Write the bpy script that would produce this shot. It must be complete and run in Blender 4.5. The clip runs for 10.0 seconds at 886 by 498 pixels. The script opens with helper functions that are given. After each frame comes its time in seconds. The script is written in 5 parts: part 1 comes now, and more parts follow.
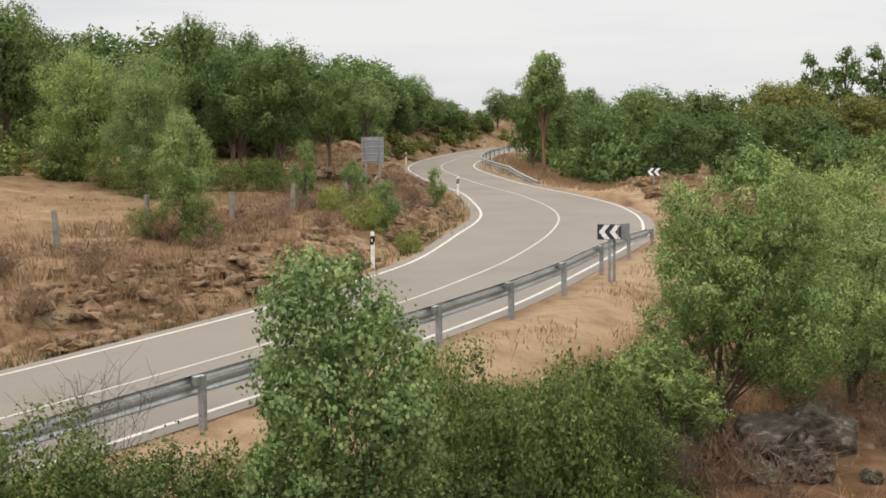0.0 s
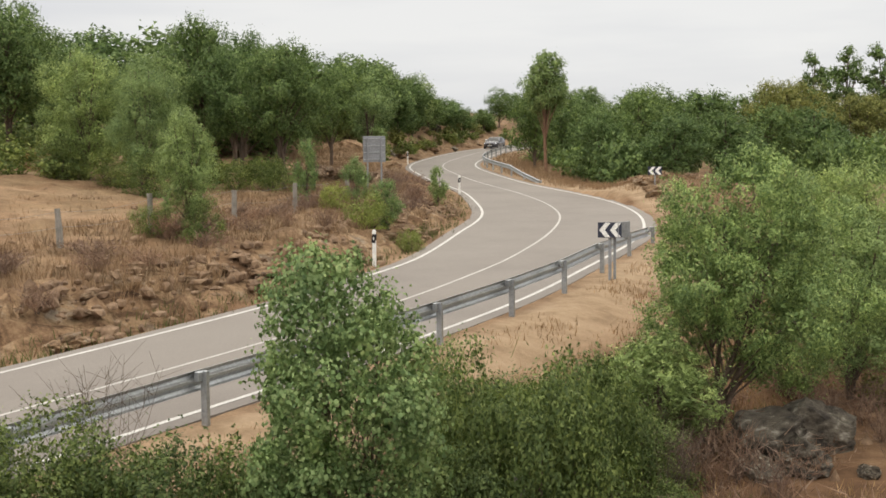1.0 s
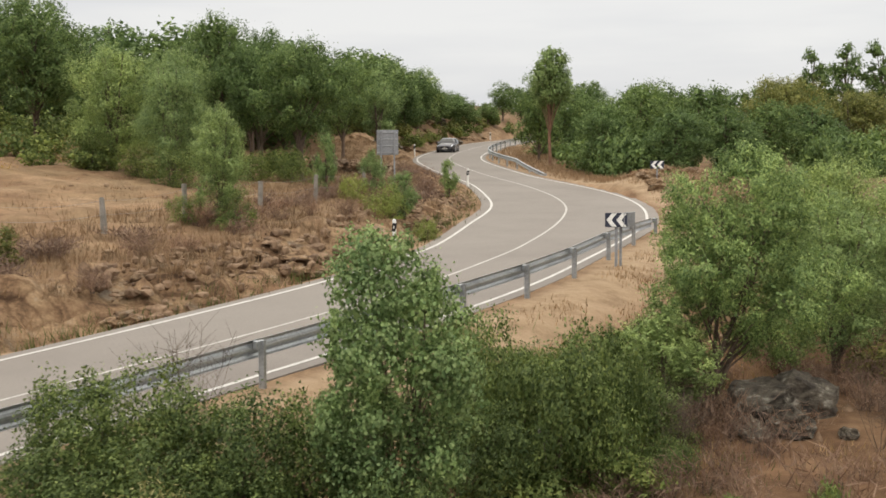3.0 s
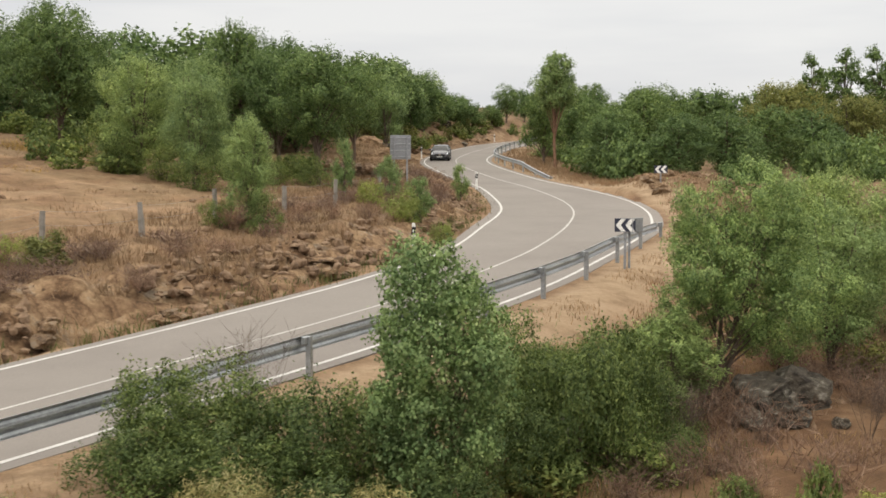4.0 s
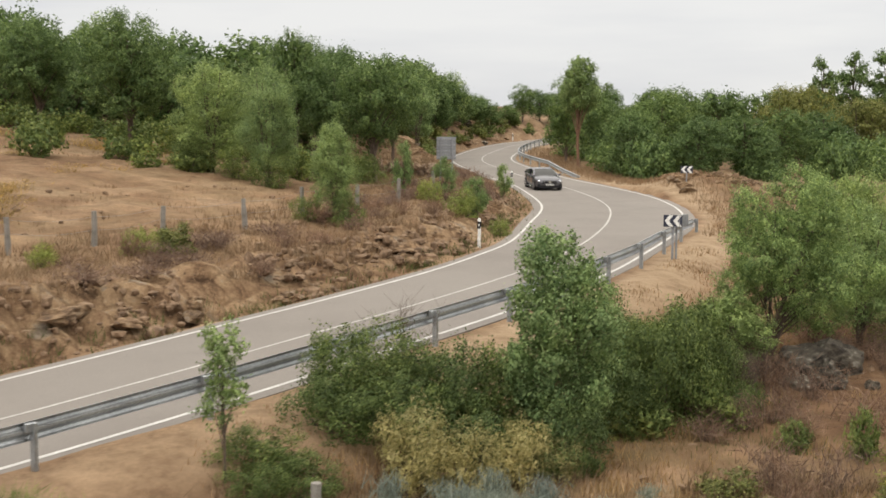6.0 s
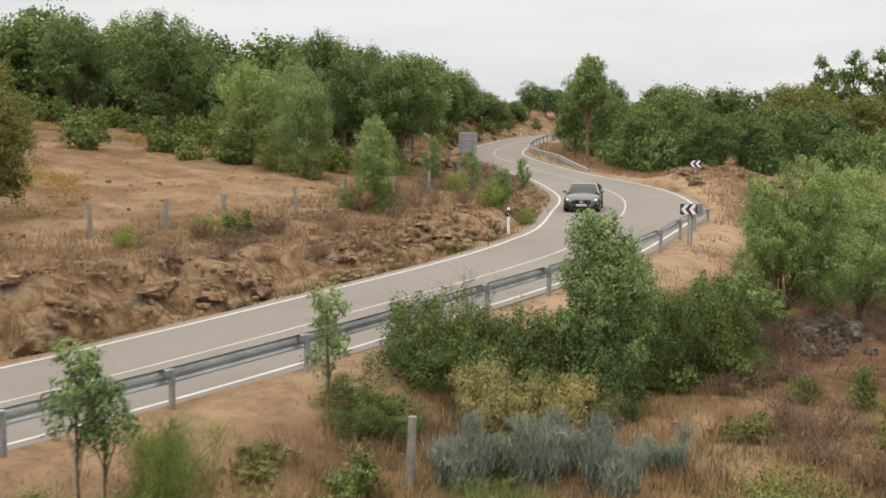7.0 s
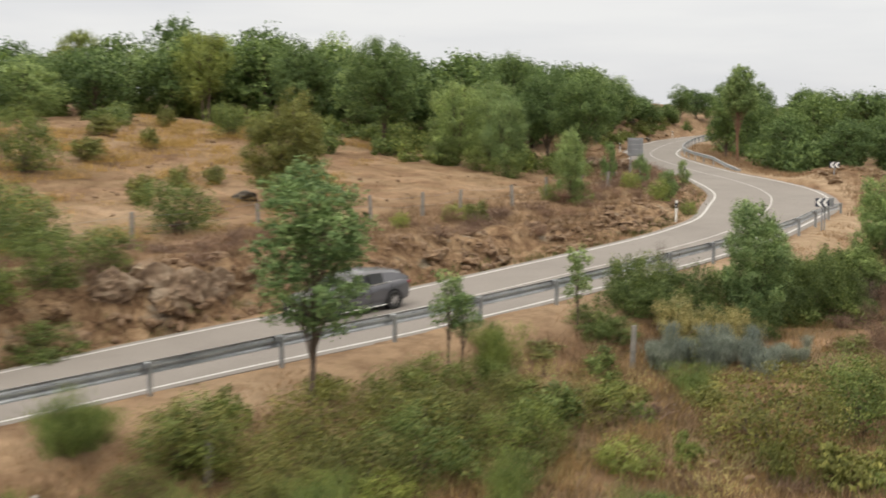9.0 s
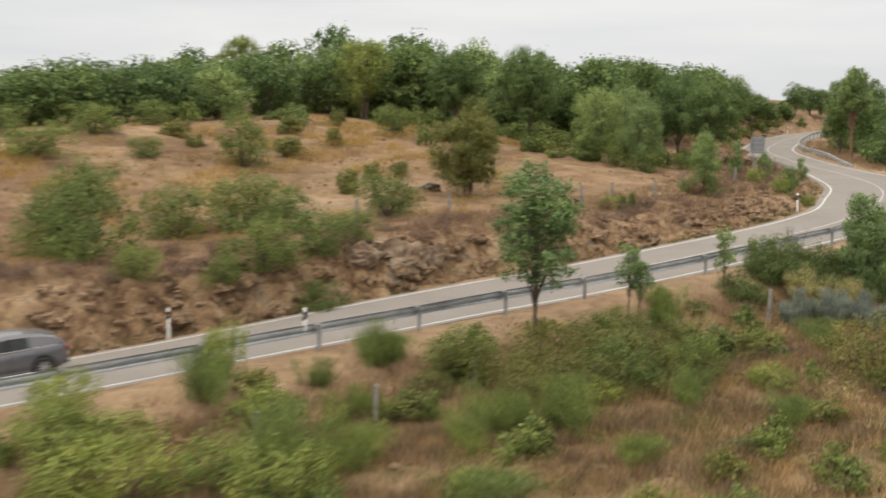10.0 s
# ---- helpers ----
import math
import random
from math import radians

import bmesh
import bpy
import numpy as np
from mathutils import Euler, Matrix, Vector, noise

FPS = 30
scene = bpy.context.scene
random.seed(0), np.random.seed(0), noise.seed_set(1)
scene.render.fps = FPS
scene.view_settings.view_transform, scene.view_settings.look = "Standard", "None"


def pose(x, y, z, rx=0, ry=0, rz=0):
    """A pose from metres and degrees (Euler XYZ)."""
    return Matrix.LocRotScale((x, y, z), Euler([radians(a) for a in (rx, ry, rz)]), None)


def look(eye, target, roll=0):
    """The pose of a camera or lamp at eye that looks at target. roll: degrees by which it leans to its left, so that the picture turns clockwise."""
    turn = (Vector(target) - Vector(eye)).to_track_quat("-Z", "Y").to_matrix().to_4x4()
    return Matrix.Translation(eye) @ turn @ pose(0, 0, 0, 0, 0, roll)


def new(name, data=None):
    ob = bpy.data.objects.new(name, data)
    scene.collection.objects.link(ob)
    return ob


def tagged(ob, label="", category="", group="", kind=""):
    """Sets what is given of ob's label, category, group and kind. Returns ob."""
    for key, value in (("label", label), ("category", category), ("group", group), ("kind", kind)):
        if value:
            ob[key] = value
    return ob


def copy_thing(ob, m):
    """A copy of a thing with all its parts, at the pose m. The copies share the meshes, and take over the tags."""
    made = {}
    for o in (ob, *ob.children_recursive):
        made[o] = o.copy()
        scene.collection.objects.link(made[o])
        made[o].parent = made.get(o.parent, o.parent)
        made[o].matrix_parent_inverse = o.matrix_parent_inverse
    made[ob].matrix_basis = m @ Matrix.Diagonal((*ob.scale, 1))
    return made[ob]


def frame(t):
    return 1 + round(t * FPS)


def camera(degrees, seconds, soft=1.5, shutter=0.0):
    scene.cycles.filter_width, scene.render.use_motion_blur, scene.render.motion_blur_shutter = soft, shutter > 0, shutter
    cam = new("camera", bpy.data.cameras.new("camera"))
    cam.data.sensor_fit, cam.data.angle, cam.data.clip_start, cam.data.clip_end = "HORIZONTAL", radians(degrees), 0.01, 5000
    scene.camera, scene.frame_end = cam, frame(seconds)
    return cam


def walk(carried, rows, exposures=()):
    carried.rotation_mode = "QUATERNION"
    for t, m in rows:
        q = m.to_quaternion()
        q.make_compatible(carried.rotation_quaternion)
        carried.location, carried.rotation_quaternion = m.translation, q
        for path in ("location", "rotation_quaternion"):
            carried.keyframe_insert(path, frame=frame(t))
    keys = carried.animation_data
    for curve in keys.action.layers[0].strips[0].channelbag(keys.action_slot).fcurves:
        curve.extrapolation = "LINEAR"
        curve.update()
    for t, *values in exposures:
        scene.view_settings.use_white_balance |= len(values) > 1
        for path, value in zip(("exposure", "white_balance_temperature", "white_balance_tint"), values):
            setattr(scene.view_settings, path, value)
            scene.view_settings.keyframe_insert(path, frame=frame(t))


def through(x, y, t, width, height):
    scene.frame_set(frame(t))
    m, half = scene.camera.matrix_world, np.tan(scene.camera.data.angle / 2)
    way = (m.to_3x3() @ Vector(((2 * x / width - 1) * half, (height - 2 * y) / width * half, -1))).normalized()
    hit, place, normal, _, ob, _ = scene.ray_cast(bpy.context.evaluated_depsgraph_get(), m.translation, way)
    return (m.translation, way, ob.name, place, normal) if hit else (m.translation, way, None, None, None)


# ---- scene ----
cam = camera(39.4, 10.0, 1.65, 0.5)
SKY, SUN, EXPOSURE = 0.95, 0.8, 0.0
PATH = [
    (0, (-0.182, 0.009, 5.084), (-0.187, 2.003, 4.925), -0.6),
    (0.5, (-0.172, -0.013, 5.1), (-0.178, 1.98, 4.94), -0.6),
    (1, (-0.165, -0.152, 5.06), (-0.173, 1.842, 4.9), -0.6),
    (1.5, (-0.248, -0.406, 5.051), (-0.254, 1.588, 4.889), -0.5),
    (2, (-0.32, -0.974, 5.073), (-0.327, 1.019, 4.907), -0.5),
    (2.5, (-0.47, -1.677, 5.073), (-0.478, 0.316, 4.903), -0.4),
    (4, (-1.208, -4.658, 5.411), (-1.216, -2.665, 5.238), -0.1),
    (4.5, (-1.681, -5.714, 5.559), (-1.689, -3.721, 5.385), -0.0),
    (5, (-2.307, -6.849, 5.653), (-2.315, -4.856, 5.477), 0.1),
    (5.5, (-2.828, -8.086, 5.69), (-2.839, -6.094, 5.513), 0.1),
    (7, (-4.75, -13.347, 5.657), (-4.759, -11.356, 5.471), 0.3),
    (7.5, (-5.214, -15.938, 5.763), (-5.243, -13.947, 5.573), 0.3),
    (8, (-5.683, -19.057, 5.825), (-5.756, -17.068, 5.636), 0.2),
    (8.5, (-6.081, -22.536, 5.998), (-6.225, -20.551, 5.807), 0.1),
    (9, (-6.651, -27.204, 6.217), (-6.887, -25.227, 6.026), 0.2),
    (9.5, (-7.327, -32.333, 6.461), (-7.649, -30.368, 6.268), 0.2),
    (10, (-8.091, -38.372, 6.736), (-8.491, -36.423, 6.532), 0.3),
]
walk(cam, [(t, look(eye, target, roll)) for t, eye, target, roll in PATH])

# ---- light: a bright, even cloud cover ----
world = bpy.data.worlds.new("overcast_sky")
scene.world = world
world.use_nodes = True
wn, wl = world.node_tree.nodes, world.node_tree.links
wn.clear()
w_out = wn.new("ShaderNodeOutputWorld")
w_bg = wn.new("ShaderNodeBackground")
w_sky = wn.new("ShaderNodeTexSky")
w_sky.sky_type, w_sky.sun_disc = "NISHITA", False
w_sky.sun_elevation, w_sky.sun_rotation = radians(52), radians(215)
w_dim = wn.new("ShaderNodeMix")
w_dim.data_type, w_dim.blend_type = "RGBA", "MULTIPLY"
w_dim.inputs["Factor"].default_value = 1.0
w_dim.inputs[7].default_value = (0.1, 0.1, 0.1, 1)
w_co = wn.new("ShaderNodeTexCoord")
w_map = wn.new("ShaderNodeMapping")
w_map.inputs["Scale"].default_value = (1.0, 1.0, 7.0)
w_noise = wn.new("ShaderNodeTexNoise")
w_noise.inputs["Scale"].default_value, w_noise.inputs["Detail"].default_value = 2.2, 5.0
w_ramp = wn.new("ShaderNodeValToRGB")
w_ramp.color_ramp.elements[0].position, w_ramp.color_ramp.elements[0].color = 0.40, (0.80, 0.80, 0.815, 1)
w_ramp.color_ramp.elements[1].position, w_ramp.color_ramp.elements[1].color = 0.60, (0.93, 0.92, 0.905, 1)
# an overcast sky is brighter overhead than at the horizon
w_sep = wn.new("ShaderNodeSeparateXYZ")
w_up = wn.new("ShaderNodeMapRange")
for n, v in (("From Min", 0.12), ("From Max", 0.9), ("To Min", 0.0), ("To Max", 1.0)):
    w_up.inputs[n].default_value = v
w_lift = wn.new("ShaderNodeMix")
w_lift.data_type, w_lift.blend_type = "RGBA", "MULTIPLY"
w_lift.inputs["Factor"].default_value = 1.0
w_mix = wn.new("ShaderNodeMix")
w_mix.data_type = "RGBA"
w_mix.inputs["Factor"].default_value = 0.93
wl.new(w_co.outputs["Generated"], w_map.inputs["Vector"])
wl.new(w_map.outputs["Vector"], w_noise.inputs["Vector"])
wl.new(w_noise.outputs["Fac"], w_ramp.inputs["Fac"])
wl.new(w_co.outputs["Generated"], w_sep.inputs["Vector"])
wl.new(w_sep.outputs["Z"], w_up.inputs["Value"])
wl.new(w_ramp.outputs["Color"], w_lift.inputs[6])
w_warm = wn.new("ShaderNodeMix")
w_warm.data_type = "RGBA"
w_warm.inputs[6].default_value, w_warm.inputs[7].default_value = (1, 1, 1, 1), (3.05, 2.88, 2.55, 1)
wl.new(w_up.outputs["Result"], w_warm.inputs["Factor"])
wl.new(w_warm.outputs[2], w_lift.inputs[7])
wl.new(w_sky.outputs["Color"], w_dim.inputs[6])
wl.new(w_dim.outputs[2], w_mix.inputs[6])
wl.new(w_lift.outputs[2], w_mix.inputs[7])
wl.new(w_mix.outputs[2], w_bg.inputs["Color"])
w_bg.inputs["Strength"].default_value = SKY
wl.new(w_bg.outputs["Background"], w_out.inputs["Surface"])

sun = new("sun", bpy.data.lights.new("sun", "SUN"))
sun.data.energy, sun.data.angle, sun.data.color = SUN, radians(14), (1.0, 0.96, 0.92)
sun.matrix_basis = look((0, 0, 60), (0 + 60 * math.tan(radians(38)) * math.sin(radians(35)), 60 * math.tan(radians(38)) * math.cos(radians(35)), 0))
scene.view_settings.exposure = EXPOSURE

# ---- materials ----


def nodes_of(name):
    m = bpy.data.materials.new(name)
    m.use_nodes = True
    n, l = m.node_tree.nodes, m.node_tree.links
    return m, n, l, n["Principled BSDF"]


def ramp_of(n, cols, lo=0.3, hi=0.7):
    r = n.new("ShaderNodeValToRGB")
    e = r.color_ramp.elements
    while len(e) < len(cols):
        e.new(0.5)
    for i, c in enumerate(cols):
        e[i].position = lo + (hi - lo) * i / max(1, len(cols) - 1)
        e[i].color = (*c, 1)
    return r


def noise_of(n, l, co, scale, detail=6.0, rough=0.6):
    t = n.new("ShaderNodeTexNoise")
    t.inputs["Scale"].default_value, t.inputs["Detail"].default_value = scale, detail
    t.inputs["Roughness"].default_value = rough
    l.new(co, t.inputs["Vector"])
    return t


def blend(n, l, kind, a, b, fac=1.0):
    x = n.new("ShaderNodeMix")
    x.data_type, x.blend_type = "RGBA", kind
    if isinstance(fac, float):
        x.inputs["Factor"].default_value = fac
    else:
        l.new(fac, x.inputs["Factor"])
    l.new(a, x.inputs[6])
    l.new(b, x.inputs[7])
    return x.outputs[2]


def surf(name, cols, scale=1.0, fine=12.0, rough=0.8, metal=0.0, bump=0.3, dist=0.02, coords="Object", spread=(0.3, 0.7), pieces="", shine=0.5):
    """A surface with large patches and fine grain. pieces: 'object' varies whole objects."""
    m, n, l, p = nodes_of(name)
    co = n.new("ShaderNodeTexCoord").outputs[coords]
    big = noise_of(n, l, co, scale)
    r = ramp_of(n, cols, *spread)
    l.new(big.outputs["Fac"], r.inputs["Fac"])
    small = noise_of(n, l, co, fine, 8.0, 0.65)
    g = ramp_of(n, [(0.72, 0.72, 0.72), (1.2, 1.2, 1.2)], 0.3, 0.7)
    l.new(small.outputs["Fac"], g.inputs["Fac"])
    c = blend(n, l, "MULTIPLY", r.outputs["Color"], g.outputs["Color"])
    if pieces == "object":
        info = n.new("ShaderNodeObjectInfo")
        v = ramp_of(n, [(0.75, 0.75, 0.75), (1.2, 1.18, 1.15)], 0.0, 1.0)
        l.new(info.outputs["Random"], v.inputs["Fac"])
        c = blend(n, l, "MULTIPLY", c, v.outputs["Color"])
    l.new(c, p.inputs["Base Color"])
    p.inputs["Roughness"].default_value, p.inputs["Metallic"].default_value = rough, metal
    p.inputs["Specular IOR Level"].default_value = shine
    if bump:
        b = n.new("ShaderNodeBump")
        b.inputs["Strength"].default_value, b.inputs["Distance"].default_value = bump, dist
        l.new(small.outputs["Fac"], b.inputs["Height"])
        l.new(b.outputs["Normal"], p.inputs["Normal"])
    return m


def leaf_mat(name, dark, mid, light, rough=0.6, through=0.36):
    """Leaves: each one its own tint, tufts in patches, each plant its own cast; light comes through them."""
    m, n, l, p = nodes_of(name)
    geo = n.new("ShaderNodeNewGeometry")
    r = ramp_of(n, [dark, mid, light], -0.25, 1.25)
    l.new(geo.outputs["Random Per Island"], r.inputs["Fac"])
    co = n.new("ShaderNodeTexCoord").outputs["Object"]
    t = noise_of(n, l, co, 1.3, 3.0)
    g = ramp_of(n, [(0.7, 0.74, 0.72), (1.25, 1.22, 1.1)], 0.35, 0.65)
    l.new(t.outputs["Fac"], g.inputs["Fac"])
    c = blend(n, l, "MULTIPLY", r.outputs["Color"], g.outputs["Color"])
    info = n.new("ShaderNodeObjectInfo")
    v = ramp_of(n, [(0.86, 0.87, 1.05), (1.19, 1.11, 1.17)], 0.0, 1.0)
    l.new(info.outputs["Random"], v.inputs["Fac"])
    c = blend(n, l, "MULTIPLY", c, v.outputs["Color"])
    l.new(c, p.inputs["Base Color"])
    p.inputs["Roughness"].default_value = rough
    p.inputs["Specular IOR Level"].default_value = 0.3
    tr = n.new("ShaderNodeBsdfTranslucent")
    l.new(c, tr.inputs["Color"])
    mx = n.new("ShaderNodeMixShader")
    mx.inputs["Fac"].default_value = through
    l.new(p.outputs["BSDF"], mx.inputs[1])
    l.new(tr.outputs["BSDF"], mx.inputs[2])
    l.new(mx.outputs["Shader"], n["Material Output"].inputs["Surface"])
    return m


def ground_mat():
    """Dry soil and straw-coloured grass, with bare rock where the cut bank is steep."""
    m, n, l, p = nodes_of("dry_ground")
    co = n.new("ShaderNodeTexCoord").outputs["Object"]
    big = noise_of(n, l, co, 0.16, 6.0, 0.65)
    soil = ramp_of(n, [(0.115, 0.066, 0.038), (0.185, 0.115, 0.068), (0.255, 0.172, 0.106), (0.285, 0.205, 0.135)], 0.33, 0.68)
    l.new(big.outputs["Fac"], soil.inputs["Fac"])
    mid = noise_of(n, l, co, 1.1, 8.0, 0.7)
    straw = ramp_of(n, [(0.62, 0.58, 0.55), (1.0, 1.0, 1.0), (1.24, 1.22, 1.18)], 0.32, 0.68)
    l.new(mid.outputs["Fac"], straw.inputs["Fac"])
    c = blend(n, l, "MULTIPLY", soil.outputs["Color"], straw.outputs["Color"])
    fine = noise_of(n, l, co, 14.0, 6.0, 0.7)
    fr = ramp_of(n, [(0.7, 0.68, 0.66), (1.25, 1.25, 1.25)], 0.3, 0.7)
    l.new(fine.outputs["Fac"], fr.inputs["Fac"])
    c = blend(n, l, "MULTIPLY", c, fr.outputs["Color"])
    # greener weeds in damp patches
    weed = noise_of(n, l, co, 0.35, 5.0, 0.7)
    wf = n.new("ShaderNodeMapRange")
    wf.inputs["From Min"].default_value, wf.inputs["From Max"].default_value = 0.42, 0.62
    l.new(weed.outputs["Fac"], wf.inputs["Value"])
    green = n.new("ShaderNodeRGB")
    green.outputs[0].default_value = (0.088, 0.076, 0.034, 1)
    lush = n.new("ShaderNodeAttribute")
    lush.attribute_name = "weeds"
    wm = n.new("ShaderNodeMath")
    wm.operation = "MULTIPLY"
    l.new(wf.outputs["Result"], wm.inputs[0])
    l.new(lush.outputs["Fac"], wm.inputs[1])
    c = blend(n, l, "MIX", c, green.outputs[0], wm.outputs[0])
    rock_n = noise_of(n, l, co, 0.9, 9.0, 0.7)
    rock = ramp_of(n, [(0.07, 0.042, 0.025), (0.19, 0.120, 0.072), (0.29, 0.20, 0.122), (0.25, 0.205, 0.16)], 0.35, 0.65)
    l.new(rock_n.outputs["Fac"], rock.inputs["Fac"])
    rk = blend(n, l, "MULTIPLY", rock.outputs["Color"], fr.outputs["Color"])
    warp = n.new("ShaderNodeMix")
    warp.data_type, warp.blend_type = "RGBA", "ADD"
    warp.inputs["Factor"].default_value = 1.0
    l.new(co, warp.inputs[6])
    l.new(rock_n.outputs["Color"], warp.inputs[7])
    blocks = n.new("ShaderNodeTexVoronoi")
    blocks.feature = "DISTANCE_TO_EDGE"
    blocks.inputs["Scale"].default_value = 1.25
    l.new(warp.outputs[2], blocks.inputs["Vector"])
    seams = ramp_of(n, [(0.62, 0.58, 0.55), (1.1, 1.1, 1.08)], 0.0, 0.10)
    l.new(blocks.outputs["Distance"], seams.inputs["Fac"])
    rk = blend(n, l, "MULTIPLY", rk, seams.outputs["Color"])
    bank = n.new("ShaderNodeAttribute")
    bank.attribute_name = "bank"
    c = blend(n, l, "MIX", c, rk, bank.outputs["Fac"])
    verge = n.new("ShaderNodeAttribute")
    verge.attribute_name = "verge"
    sandy = ramp_of(n, [(0.23, 0.16, 0.10), (0.32, 0.235, 0.152), (0.37, 0.28, 0.19)], 0.35, 0.65)
    l.new(mid.outputs["Fac"], sandy.inputs["Fac"])
    c = blend(n, l, "MIX", c, sandy.outputs["Color"], verge.outputs["Fac"])
    litter = n.new("ShaderNodeAttribute")
    litter.attribute_name = "litter"
    mulch = ramp_of(n, [(0.070, 0.036, 0.021), (0.125, 0.068, 0.038), (0.19, 0.115, 0.066)], 0.35, 0.68)
    l.new(mid.outputs["Fac"], mulch.inputs["Fac"])
    c = blend(n, l, "MIX", c, mulch.outputs["Color"], litter.outputs["Fac"])
    l.new(c, p.inputs["Base Color"])
    p.inputs["Roughness"].default_value = 0.95
    p.inputs["Specular IOR Level"].default_value = 0.15
    b = n.new("ShaderNodeBump")
    b.inputs["Strength"].default_value, b.inputs["Distance"].default_value = 0.6, 0.12
    l.new(mid.outputs["Fac"], b.inputs["Height"])
    b2 = n.new("ShaderNodeBump")
    b2.inputs["Strength"].default_value, b2.inputs["Distance"].default_value = 0.5, 0.03
    l.new(fine.outputs["Fac"], b2.inputs["Height"])
    l.new(b.outputs["Normal"], b2.inputs["Normal"])
    stand = n.new("ShaderNodeMath")
    stand.operation = "MULTIPLY"
    l.new(blocks.outputs["Distance"], stand.inputs[0])
    l.new(bank.outputs["Fac"], stand.inputs[1])
    b3 = n.new("ShaderNodeBump")
    b3.inputs["Strength"].default_value, b3.inputs["Distance"].default_value = 0.8, 0.3
    l.new(stand.outputs[0], b3.inputs["Height"])
    l.new(b2.outputs["Normal"], b3.inputs["Normal"])
    l.new(b3.outputs["Normal"], p.inputs["Normal"])
    return m


GROUND = ground_mat()
ASPHALT = surf("worn_asphalt", [(0.172, 0.152, 0.138), (0.199, 0.178, 0.161), (0.213, 0.192, 0.174)], 0.25, 60.0, 0.85, 0, 0.3, 0.006)
PAINT_WORN = surf("worn_road_paint", [(0.37, 0.355, 0.335), (0.50, 0.485, 0.46)], 1.2, 20.0, 0.75, 0, 0.1, 0.002)
PAINT_LINE = surf("road_paint", [(0.45, 0.44, 0.42), (0.60, 0.59, 0.57)], 1.5, 20.0, 0.7, 0, 0.1, 0.002)
STEEL = surf("galvanised_steel", [(0.30, 0.32, 0.34), (0.40, 0.42, 0.44), (0.47, 0.49, 0.50)], 1.2, 18.0, 0.42, 0.75, 0.08, 0.003)
STEEL_DULL = surf("dull_grey_metal", [(0.25, 0.26, 0.28), (0.34, 0.35, 0.37)], 1.5, 14.0, 0.6, 0.4, 0.05, 0.003)
GRANITE = surf("weathered_post_stone", [(0.16, 0.148, 0.13), (0.235, 0.217, 0.193), (0.29, 0.27, 0.245)], 3.0, 40.0, 0.9, 0, 0.5, 0.02)
ROCK = surf("brown_rock", [(0.070, 0.040, 0.022), (0.195, 0.120, 0.066), (0.305, 0.205, 0.118), (0.275, 0.215, 0.155)], 2.6, 9.0, 0.92, 0, 1.0, 0.14, spread=(0.34, 0.64), pieces="object")
ROCK_GREY = surf("grey_lichen_rock", [(0.040, 0.032, 0.025), (0.105, 0.088, 0.068), (0.150, 0.130, 0.100), (0.36, 0.33, 0.28)], 8.0, 18.0, 0.92, 0, 1.0, 0.10, spread=(0.38, 0.66), pieces="object")
ROCK_FACE = surf("pale_rock_face", [(0.12, 0.076, 0.048), (0.25, 0.172, 0.113), (0.36, 0.282, 0.205)], 2.0, 9.0, 0.92, 0, 1.0, 0.14, spread=(0.36, 0.62), pieces="object")
BARK = surf("bark", [(0.07, 0.05, 0.038), (0.16, 0.115, 0.085)], 4.0, 20.0, 0.95, 0, 0.8, 0.03)
BARK_RED = surf("reddish_bark", [(0.14, 0.075, 0.045), (0.26, 0.15, 0.095)], 4.0, 20.0, 0.95, 0, 0.8, 0.03)
WHITE = surf("white_plastic", [(0.72, 0.72, 0.70), (0.82, 0.82, 0.80)], 3.0, 20.0, 0.5, 0, 0.05, 0.002)
BLACK = surf("black_plastic", [(0.014, 0.014, 0.016), (0.024, 0.024, 0.027)], 3.0, 20.0, 0.6, 0, 0.05, 0.002, shine=0.12)
NAVY = surf("dark_navy_sheet", [(0.018, 0.022, 0.045), (0.03, 0.035, 0.06)], 2.0, 20.0, 0.4, 0, 0.0)

LEAF_ASH = leaf_mat("leaf_light_green", (0.131, 0.192, 0.063), (0.238, 0.334, 0.109), (0.381, 0.487, 0.173))
LEAF_WILLOW = leaf_mat("leaf_willow", (0.082, 0.142, 0.048), (0.188, 0.290, 0.095), (0.345, 0.455, 0.163))
LEAF_SCRUB = leaf_mat("leaf_scrub", (0.088, 0.102, 0.026), (0.172, 0.184, 0.049), (0.285, 0.284, 0.083))
LEAF_SAPLING = leaf_mat("leaf_sapling", (0.085, 0.150, 0.052), (0.170, 0.270, 0.095), (0.285, 0.395, 0.150))
LEAF_OAK = leaf_mat("leaf_dark_green", (0.060, 0.103, 0.030), (0.122, 0.194, 0.058), (0.215, 0.302, 0.092))
LEAF_HOLM = leaf_mat("leaf_olive", (0.095, 0.112, 0.027), (0.185, 0.202, 0.052), (0.310, 0.318, 0.090))
LEAF_POPLAR = leaf_mat("leaf_poplar", (0.090, 0.155, 0.055), (0.190, 0.290, 0.105), (0.310, 0.410, 0.172), 0.6)
LEAF_BRAMBLE = leaf_mat("leaf_bramble", (0.048, 0.080, 0.021), (0.110, 0.160, 0.042), (0.225, 0.285, 0.083))
LEAF_YELLOW = leaf_mat("leaf_yellow_green", (0.155, 0.200, 0.045), (0.250, 0.305, 0.068), (0.355, 0.400, 0.108))
LEAF_BROOM = leaf_mat("broom_green", (0.082, 0.122, 0.030), (0.158, 0.214, 0.053), (0.272, 0.318, 0.086))
